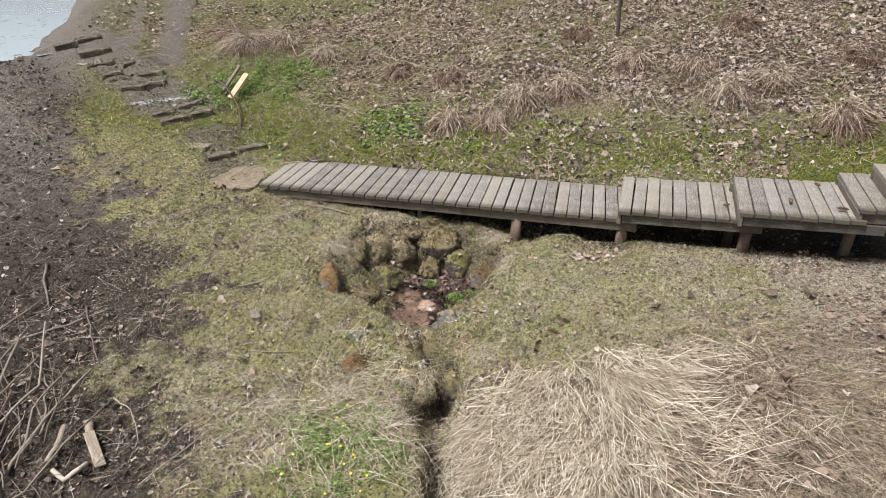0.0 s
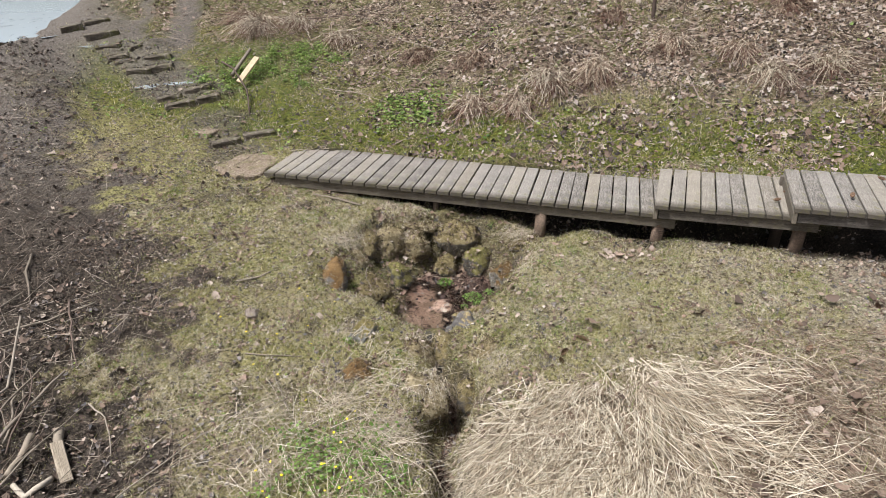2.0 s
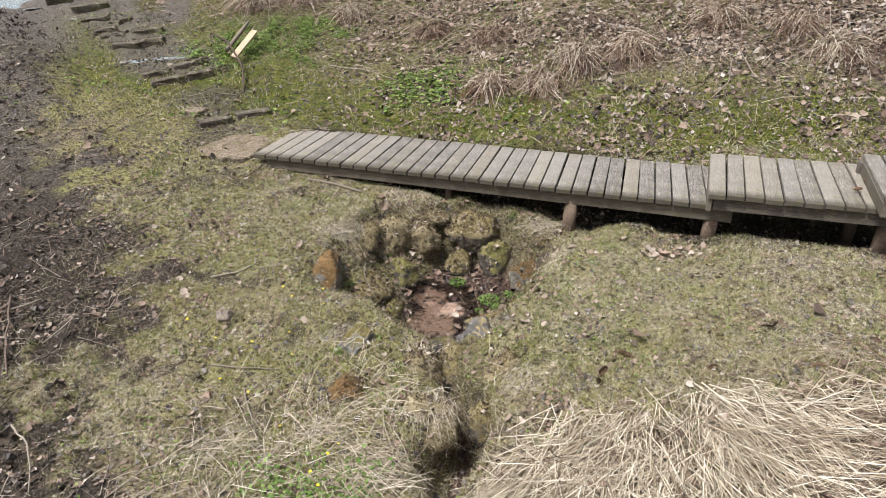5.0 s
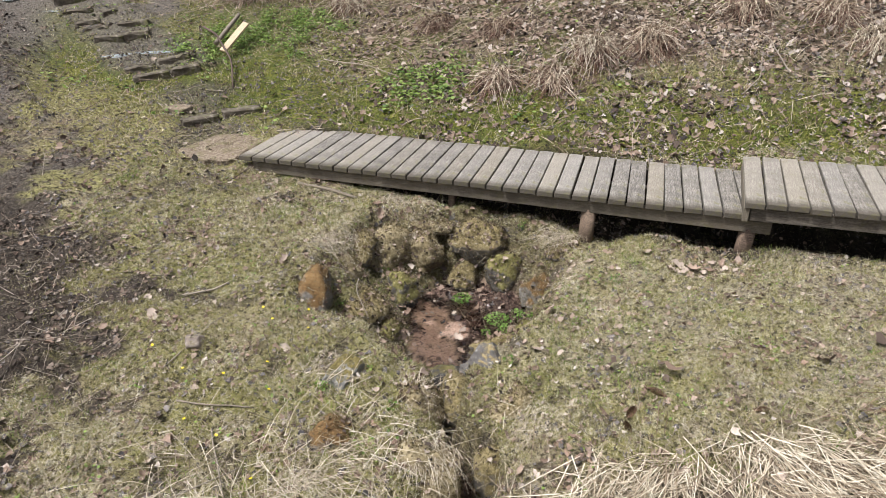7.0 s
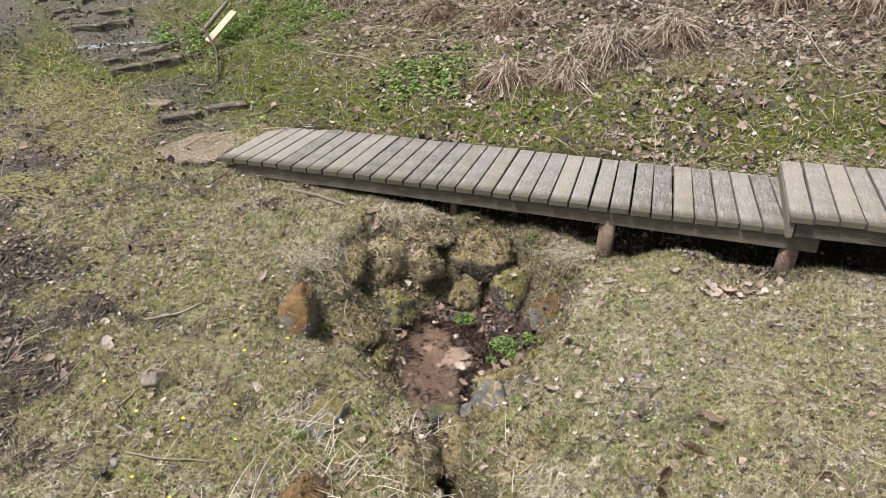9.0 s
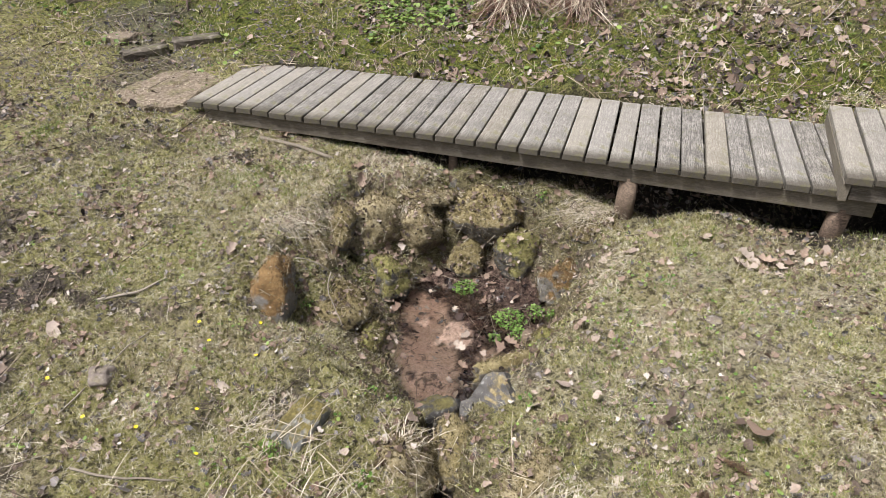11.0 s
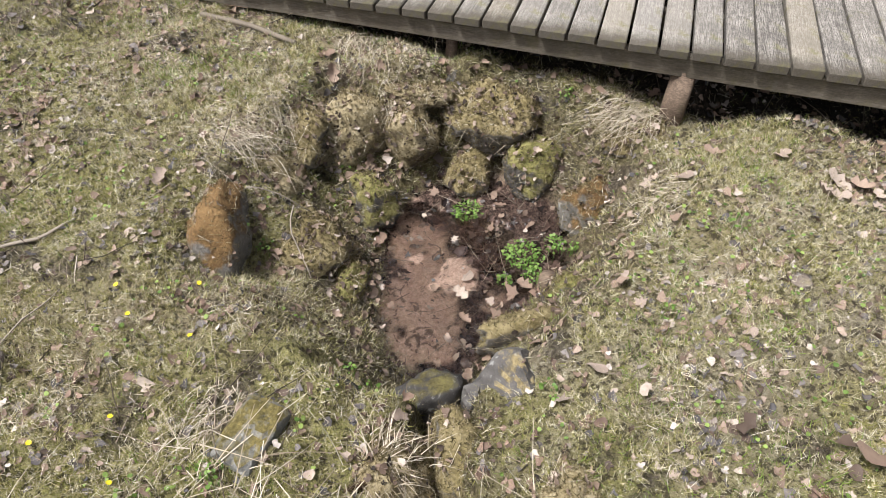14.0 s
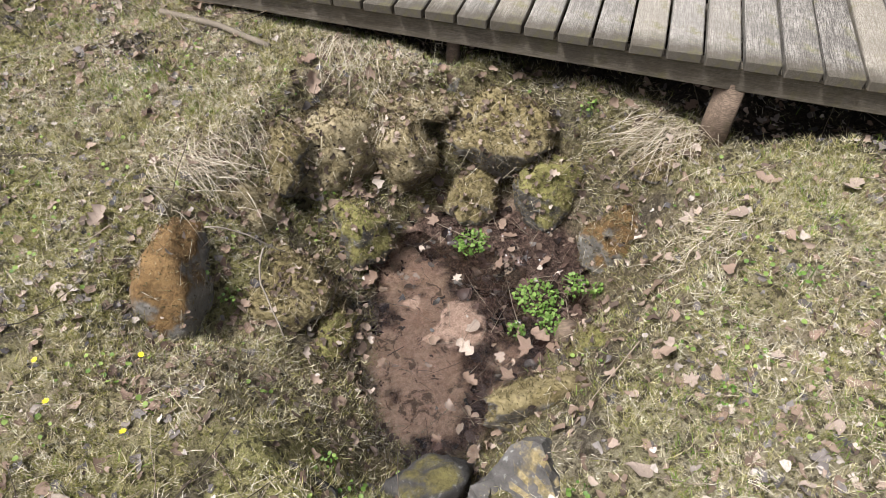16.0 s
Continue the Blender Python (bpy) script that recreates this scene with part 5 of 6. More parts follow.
EARTH = plain("dark_earth", (0.032, 0.026, 0.021), (0.19, 0.152, 0.118), 0.95, 60.0, True)
lay("earth_clods", 9000, (-6.5, 2.6, -1.2, 11.0), lambda x, y: cover(x, y)["mud"] * (0.25 + 0.75 * clumps(x * 0.6, y * 0.6, 301)), 0.008, 0.036, 0, EARTH, [clod_template(k) for k in range(5)], "dark crumbly clods of earth", "earth", None, 0.004, 0.5)


# ---------------------------------------------------------------- moss and grass on the stones
def coat_stones():
    px, up, hang = [], [], []
    for ob, count in FUZZY:
        me = ob.data
        n = len(me.polygons)
        c, nr, ar = np.empty(n * 3, np.float32), np.empty(n * 3, np.float32), np.empty(n, np.float32)
        me.polygons.foreach_get("center", c)
        me.polygons.foreach_get("normal", nr)
        me.polygons.foreach_get("area", ar)
        m = np.array(ob.matrix_world)
        c = c.reshape(-1, 3) @ m[:3, :3].T + m[:3, 3]
        nr = nr.reshape(-1, 3) @ m[:3, :3].T
        w = ar * np.clip(nr[:, 2] + 0.6, 0, 1)
        pick = RNG.choice(n, count * 9, p=w / w.sum())
        px.append(c[pick] + RNG.normal(0, 0.004, (len(pick), 3)))
        up.append(nr[pick])
    p, u = np.concatenate(px), np.concatenate(up)
    n = len(p)
    h = RNG.uniform(0.006, 0.02, n)
    turns = basis(u + np.array([0, 0, 0.2]), RNG.uniform(0, 6.283, n), np.full(n, 0.5))
    stuff("moss", SPIKES, p, turns, np.stack([h, np.full(n, 0.0036), h], -1), MOSSFUZZ, "shaggy moss on the stones", "moss")
    # longer grass on the stones' crowns
    up_face = np.flatnonzero(u[:, 2] > 0.55)
    pick = RNG.choice(up_face, 14000, replace=False)
    h = RNG.uniform(0.015, 0.06, 14000)
    turns = basis(u[pick] * 0.5 + np.array([0, 0, 0.5]), RNG.uniform(0, 6.283, 14000), np.full(14000, 0.7))
    stuff("stone_grass", SPIKES, p[pick], turns, np.stack([h, np.full(14000, 0.003), h], -1), MOSSFUZZ, "short grass on the mossy stones", "grass")
    # dry grass lying over the stones
    pick = RNG.choice(n, 2600, replace=False)
    turns = basis(u[pick], RNG.normal(-1.5, 1.0, 2600), np.full(2600, 0.2))
    s = RNG.uniform(0.02, 0.10, 2600)
    stuff("stone_thatch", SHORTSTALKS, p[pick] + u[pick] * 0.012, turns, np.stack([s, np.full(2600, 0.10), s], -1), PALEGRASS, "dry stems over the mossy stones", "grass")
    # dead leaves and scraps on the stones
    pick = RNG.choice(np.flatnonzero(u[:, 2] > 0.25), 900, replace=False)
    turns = basis(u[pick], RNG.uniform(0, 6.283, 900), np.full(900, 0.35))
    stuff("stone_leaves", LEAVES, p[pick] + u[pick] * 0.014, turns, RNG.uniform(0.012, 0.05, 900), DEADLEAF, "dead leaf scraps on the mossy stones", "leaves")
    pick = RNG.choice(n, 1600, replace=False)
    turns = basis(u[pick], RNG.uniform(0, 6.283, 1600), np.full(1600, 0.35))
    stuff("stone_scraps", LEAVES, p[pick] + u[pick] * 0.012, turns, RNG.uniform(0.012, 0.045, 1600), MUDLEAF, "dark rotted scraps between the stones", "leaves")


coat_stones()


# ---------------------------------------------------------------- tufts of long dry grass
def arc_template(bend, fall, segs=5):
    """A long blade that rises along z, bends over to +x and falls."""
    v, f = [], []
    for k in range(segs + 1):
        t = k / segs
        x, z = bend * t ** 1.5, 0.9 * t - fall * t * t
        w = 0.5 * (1 - 0.8 * t)
        v += [(x, -w, z), (x, w, z)]
    for k in range(segs):
        a = 2 * k
        f += [(a, a + 1, a + 3), (a, a + 3, a + 2)]
    return np.array(v, float), np.array(f)


ARCS = [arc_template(b, d) for b, d in ((0.4, 0.3), (0.6, 0.6), (0.75, 0.9), (0.85, 1.15), (0.3, 0.1))]


DROOP = [arc_template(b, d) for b, d in ((0.55, 0.75), (0.7, 0.95), (0.8, 1.2), (0.65, 1.05), (0.9, 1.3))]


def grass_tuft(place, reach, count, material, label, spread=0.12, toward=None, width=0.006, group="tufts of dry grass", lean=0.35, templates=None, rise=1.0, stray=0.5):
    """Long blades from one crown, all round it or combed toward one side."""
    x, y, z = place
    p = np.stack([RNG.normal(x, spread * 0.5, count), RNG.normal(y, spread * 0.5, count), np.zeros(count)], -1)
    g = land(p[:, 0], p[:, 1], False)
    p[:, 2] = np.maximum(g, z) if z is not None else g
    out = np.arctan2(p[:, 1] - y, p[:, 0] - x)
    yaw = out + RNG.normal(0, 0.6, count) if toward is None else RNG.normal(toward, stray, count)
    s = reach * RNG.uniform(0.45, 1.1, count)
    turns = basis(np.tile([0.0, 0.0, 1.0], (count, 1)), yaw, np.full(count, lean))
    p = p - np.array([x, y, 0])
    me = shade(mesh_from_arrays("dry_grass", *joined(templates or ARCS, p, turns, np.stack([s, np.full(count, width), s * rise], -1)), material))
    top = tagged(new("grass_tuft"), label, "grass tuft", group)
    top.location = (x, y, 0)
    ob = tagged(new("dry_grass", me), kind="stuff")
    ob.parent = top
    return top


REDBASE = plain("red_brown_sedge", (0.06, 0.028, 0.02), (0.20, 0.105, 0.07), 0.85, 6.0, True, 0.1)


def hill_tuft(x, y, reach, count, material, label):
    """A shaggy tuft: pale blades falling outward and downhill over a red-brown skirt."""
    top = grass_tuft((x, y, None), reach * 0.95, count, material, label, 0.16, -1.7 + RNG.uniform(-0.4, 0.4), 0.012, "tufts of dead grass on the bank", 0.35, DROOP, 0.85, 0.95)
    n = int(count * 0.7)
    a = RNG.normal(-1.8, 0.8, n)
    p = np.stack([RNG.normal(0, 0.10, n), RNG.normal(-0.03, 0.10, n), np.zeros(n)], -1)
    p[:, 2] = land(p[:, 0] + x, p[:, 1] + y, False)
    s = reach * RNG.uniform(0.5, 1.1, n)
    me = shade(mesh_from_arrays("skirt", *joined(DROOP, p, basis(np.tile([0.0, 0.0, 1.0], (n, 1)), a, np.full(n, 0.3)), np.stack([s * 1.1, np.full(n, 0.009), s * 0.55], -1)), REDBASE))
    ob = tagged(new("skirt", me), "red-brown withered blades", kind="stuff")
    ob.parent = top


for x, y, reach, n, mat, lab in (
        (1.24, 9.50, 0.42, 300, STRAW, "red-brown tuft of dead grass on the bank"), (1.88, 9.62, 0.46, 260, DULLSTRAW, "red-brown tuft of dead grass on the bank"),
        (0.80, 9.08, 0.40, 240, DULLSTRAW, "red-brown tuft of dead grass on the bank"), (0.20, 9.12, 0.40, 240, DULLSTRAW, "red-brown tuft of dead grass on the bank"),
        (3.95, 8.95, 0.42, 280, STRAW, "yellowish tuft of dead grass on the bank"), (3.70, 9.50, 0.40, 240, DULLSTRAW, "red-brown tuft of dead grass on the bank"),
        (2.95, 9.95, 0.42, 220, DULLSTRAW, "red-brown tuft of dead grass below a sapling"), (5.15, 8.10, 0.45, 280, DULLSTRAW, "red-brown tuft of dead grass on the bank"),
        (4.60, 9.00, 0.40, 220, STRAW, "yellowish tuft of dead grass on the bank"), (-0.60, 10.7, 0.4, 200, REDSTRAW, "red-brown tuft of dead grass on the bank"),
        (0.2, 10.2, 0.35, 180, REDSTRAW, "red-brown tuft of dead grass on the bank"), (-3.30, 11.7, 0.6, 420, STRAW, "large tuft of pale dead grass by the rills"),
        (-2.70, 12.0, 0.55, 380, STRAW, "large tuft of pale dead grass on the bank"), (-3.75, 12.5, 0.55, 320, REDSTRAW, "large tuft of dull dead grass on the bank"),
        (-1.9, 11.6, 0.5, 280, STRAW, "tuft of pale dead grass on the bank"), (5.8, 9.2, 0.4, 200, REDSTRAW, "red-brown tuft of dead grass on the bank"),
        (2.3, 10.9, 0.35, 160, REDSTRAW, "red-brown tuft of dead grass on the bank"), (4.6, 10.4, 0.4, 180, REDSTRAW, "red-brown tuft of dead grass on the bank")):
    hill_tuft(x, y, reach * 1.3, int(n * 1.3), mat, lab)

for x, y, z, reach, n, toward, lab in (
        (-1.12, 6.42, 0.46, 0.26, 260, -0.6, "dry grass hanging over a boulder"), (-0.62, 7.24, 0.52, 0.30, 240, -1.5, "dry grass combed down the bank"),
        (0.78, 6.84, 0.50, 0.34, 260, -2.6, "pale dry grass hanging over a dark slab"), (-0.26, 5.02, 0.33, 0.15, 200, None, "dry grass crown of a turf clod"),
        (-0.14, 4.52, 0.34, 0.24, 380, -1.3, "long dry grass falling into the rill"), (-0.75, 4.25, None, 0.30, 260, -0.3, "pale dry grass leaning to the rill"),
        (-0.42, 4.05, None, 0.34, 300, -0.6, "pale dry grass leaning to the rill"), (0.32, 3.9, None, 0.34, 420, -2.3, "straw falling into the rill"),
        (0.36, 3.55, None, 0.36, 420, -2.4, "straw falling into the rill"), (-0.80, 5.10, None, 0.16, 160, -2.0, "dry grass against a square stone"),
        (0.45, 4.75, None, 0.2, 200, -2.2, "dry grass beside the rill"), (-1.0, 6.62, 0.50, 0.18, 140, -1.2, "dry grass fringe over a mossy slab"),
        (-0.45, 6.98, 0.40, 0.16, 140, -1.4, "dry grass fringe on a turf clod"), (0.85, 6.25, None, 0.14, 160, -2.8, "dry grass on the pool's rim"),
        (-1.15, 3.6, None, 0.3, 200, 0.4, "tangle of dry grass near the rill"), (-1.35, 4.1, None, 0.26, 160, 0.6, "tangle of dry grass on the lawn"), (-1.55, 4.5, None, 0.2, 110, 0.2, "tangle of dry grass on the lawn")):
    grass_tuft((x, y, z), reach, n, STRAW, lab, 0.16, toward, 0.0034, "tufts of dry grass by the spring", 0.3, DROOP, 0.45)


# ---------------------------------------------------------------- green plants
grass("mound_shoots", 260, (0.3, 2.8, 3.0, 4.7), lambda x, y: 0.7 * smooth(fbm(x * 6, y * 6, 2, 441), 0.05, 0.15), 0.10, 0.18, 0.006, FRESH, "few green shoots in the flattened sedge", 0.2)
WEED = plain("weed_leaf", (0.09, 0.16, 0.03), (0.33, 0.43, 0.11), 0.6, 15.0, True, 0.25)


def herbs(name, count, box, weight, lo, hi, height, material, label):
    x, y = sample(count, box, weight)
    n = len(x)
    p = np.stack([x, y, land(x, y) + RNG.uniform(0.2, 1, n) * height], -1)
    s = RNG.uniform(lo, hi, n)
    stuff(name, LEAFLET, p, basis(np.tile([0.0, 0.0, 1.0], (n, 1)), RNG.uniform(0, 6.283, n), np.full(n, 0.35)), s, material, label, "plants")


herbs("ground_elder", 46000, (-4.6, 9.0, -1.6, 11.6), lambda x, y: smooth(np.exp(-((x + 2.8) * 0.8 + (y - 10.45) * 0.6) ** 2 / 1.6 - ((y - 10.35) * 0.8 - (x + 3.0) * 0.6) ** 2 / 0.55) + 0.9 * fbm(x * 2.6, y * 2.6, 4, 5), 0.36, 0.8) * clumps(x * 0.8, y * 0.8, 551), 0.014, 0.03, 0.06, LEAFGREEN, "bright green low leaves at the foot of the bank")
herbs("young_leaves", 3200, (-1.6, 8.7, 0.3, 10.2), lambda x, y: smooth(bump(x, y, -0.65, 9.25, 0.55) + 1.0 * fbm(x * 4, y * 4, 4, 6), 0.3, 0.7), 0.02, 0.05, 0.06, LEAFGREEN, "patch of fresh yellow-green leaves on the bank")
herbs("celandine", 9000, (-1.6, 2.9, 0.1, 4.4), lambda x, y: 0.95 * smooth(bump(x, y, -0.6, 3.65, 0.55) + 1.4 * fbm(x * 5, y * 5, 4, 7), 0.42, 0.9), 0.011, 0.024, 0.08, CRESS, "green celandine leaves by the rill")
herbs("lawn_weeds", 30000, (-3.4, 3.2, 3.8, 8.4), lambda x, y: np.clip(lawn_weight(x, y) * smooth(fbm(x * 3.3, y * 3.3, 3, 8) + 0.6 * fbm(x * 11, y * 11, 2, 81), 0.06, 0.2), 0, 1), 0.009, 0.02, 0.03, WEED, "small green weeds in the lawn")
herbs("bank_weeds", 5000, (-5.5, 8.0, 5.5, 12.0), lambda x, y: smooth(fbm(x * 2.3, y * 2.3, 3, 9), 0.05, 0.2), 0.02, 0.05, 0.05, LEAFGREEN, "scattered green leaves on the bank")


def flower(x, y, rise):
    """A yellow star of eight petals on a thin stalk."""
    z = ground_z(x, y) + rise
    top = tagged(new("celandine_flower"), "small yellow celandine flower in the grass", "flower", "yellow flowers")
    top.matrix_world = pose(x, y, z, RNG.uniform(-20, 20), RNG.uniform(-20, 20), 0)
    for k in range(8):
        ob = new("petal", PETAL)
        ob.parent = top
        ob.matrix_local = pose(0, 0, 0, 0, -12, k * 45)
    ob = new("stalk", STEM)
    ob.parent = top
    ob.matrix_local = Matrix.Diagonal((1, 1, rise + 0.01, 1))


def petal_mesh():
    v, f = leaflet_template(5)
    return mesh_from_arrays("petal", v * np.array([0.011, 0.006, 0.006]), f, YELLOW)


def stem_mesh(rad, mat):
    v = [(rad * math.cos(a), rad * math.sin(a), z) for z in (0, -1) for a in (0, 2.09, 4.19)]
    return mesh_from_arrays("stalk", v, [(0, 1, 4, 3), (1, 2, 5, 4), (2, 0, 3, 5)], mat)


PETAL, STEM = petal_mesh(), stem_mesh(0.0012, CRESS)
for k in range(20):
    flower(-0.62 + random.gauss(0, 0.22), 3.6 + random.gauss(0, 0.18), random.uniform(0.06, 0.12))
for x, y in ((-1.30, 5.55), (-1.20, 5.42), (-0.95, 5.35), (-1.12, 5.05), (-1.45, 4.62), (-1.05, 4.85), (-1.62, 5.0), (-1.25, 4.55), (-1.9, 5.2), (-0.98, 4.3), (-1.35, 4.95), (-1.02, 5.62)):
    flower(x, y, 0.03)


def cress(x, y, radius, count, label):
    """A cushion of round leaves on thin stems."""
    z = max(ground_z(x, y), -0.045)
    top = tagged(new("watercress"), label, "plant", "plants in the pool")
    top.matrix_world = pose(x, y, z)
    r = radius * np.sqrt(RNG.uniform(0, 1, count))
    a = RNG.uniform(0, 6.283, count)
    p = np.stack([r * np.cos(a), r * np.sin(a), 0.02 + 0.05 * RNG.uniform(0.3, 1, count) * (1.2 - r / radius)], -1)
    v, f = joined(LEAFLET, p, basis(np.tile([0.0, 0.0, 1.0], (count, 1)), RNG.uniform(0, 6.283, count), np.full(count, 0.45)), RNG.uniform(0.008, 0.019, count))
    ob = tagged(new("leaves", shade(mesh_from_arrays("leaves", v, f, CRESS))), kind="stuff")
    ob.parent = top
    for k in range(8):
        st = new("stalk", STEM)
        st.parent = top
        st.matrix_local = Matrix.Translation(Vector(p[k])) @ Matrix.Diagonal((1.5, 1.5, p[k][2] + 0.02, 1))


for x, y, r, n in ((-0.03, 6.62, 0.085, 190), (0.27, 6.30, 0.10, 260), (0.32, 6.18, 0.06, 90), (0.43, 6.38, 0.06, 90), (0.52, 6.36, 0.03, 30), (0.18, 6.14, 0.035, 40)):
    cress(x, y, r, n, "bright green watercress growing in the wet silt")
for x, y in ((0.32, 5.32), (-1.0, 6.02), (-0.9, 6.0), (0.45, 6.95), (-0.32, 5.3), (-0.45, 5.42), (1.05, 6.0), (0.75, 5.6), (-0.75, 4.9), (-0.35, 4.82)):
    cress(x, y, 0.045, 16, "small green herb by the spring")


# ---------------------------------------------------------------- sticks, boards and cones
BARK = plain("pale_branch_bark", (0.17, 0.14, 0.105), (0.34, 0.29, 0.23), 0.85, 14.0, False)
DARKBARK = plain("dark_branch_bark", (0.07, 0.05, 0.04), (0.15, 0.11, 0.085), 0.9, 14.0, False)
BIRCH = plain("birch_bark", (0.26, 0.215, 0.16), (0.50, 0.44, 0.35), 0.8, 45.0, False)
SPLITBIRCH = wood_material("split_birch", (0.30, 0.235, 0.165), (0.60, 0.52, 0.41), 0.0)
FRESHWOOD = wood_material("split_fresh_wood", (0.58, 0.40, 0.22), (0.84, 0.68, 0.47), 0.0)
CONESCALE = plain("cone_scale", (0.10, 0.06, 0.035), (0.26, 0.16, 0.10), 0.75, 60.0, True)


def branch_bm(points, radius, taper=0.6, wobble=0.0, sides=7):
    """A knotty round stick along the points."""
    pts = [Vector(p) for p in points]
    fine = []
    for a, b in zip(pts, pts[1:]):
        for k in range(4):
            fine.append(a.lerp(b, k / 4))
    fine.append(pts[-1])
    bm, rings = bmesh.new(), []
    for k, p in enumerate(fine):
        d = (fine[min(k + 1, len(fine) - 1)] - fine[max(k - 1, 0)]).normalized()
        s = d.cross(Vector((0.13, 0.3, 1))).normalized()
        t = s.cross(d)
        off = Vector((noise.noise(p * 7), noise.noise(p * 7 + Vector((9, 0, 0))), 0.4 * noise.noise(p * 7 + Vector((0, 9, 0))))) * wobble
        rad = radius * (1 - (1 - taper) * k / (len(fine) - 1)) * (1 + 0.18 * noise.noise(p * 23))
        rings.append([bm.verts.new(p + off + (s * math.cos(2 * math.pi * j / sides) + t * math.sin(2 * math.pi * j / sides)) * rad) for j in range(sides)])
    for a, b in zip(rings, rings[1:]):
        for j in range(sides):
            bm.faces.new((a[j], a[(j + 1) % sides], b[(j + 1) % sides], b[j]))
    bm.faces.new(rings[0][::-1])
    bm.faces.new(rings[-1])
    bmesh.ops.recalc_face_normals(bm, faces=bm.faces)
    return bm


def lying(points, lift):
    return [(x, y, ground_z(x, y) + lift + dz) for x, y, dz in points]


def stick(name, points, radius, material, label, lift=0.01, taper=0.6, wobble=0.02, group="branches on the dark earth", category="branch"):
    return tagged(part(name, branch_bm(lying(points, lift), radius * 0.72, taper, wobble), material, smooth_faces=True), label, category, group)


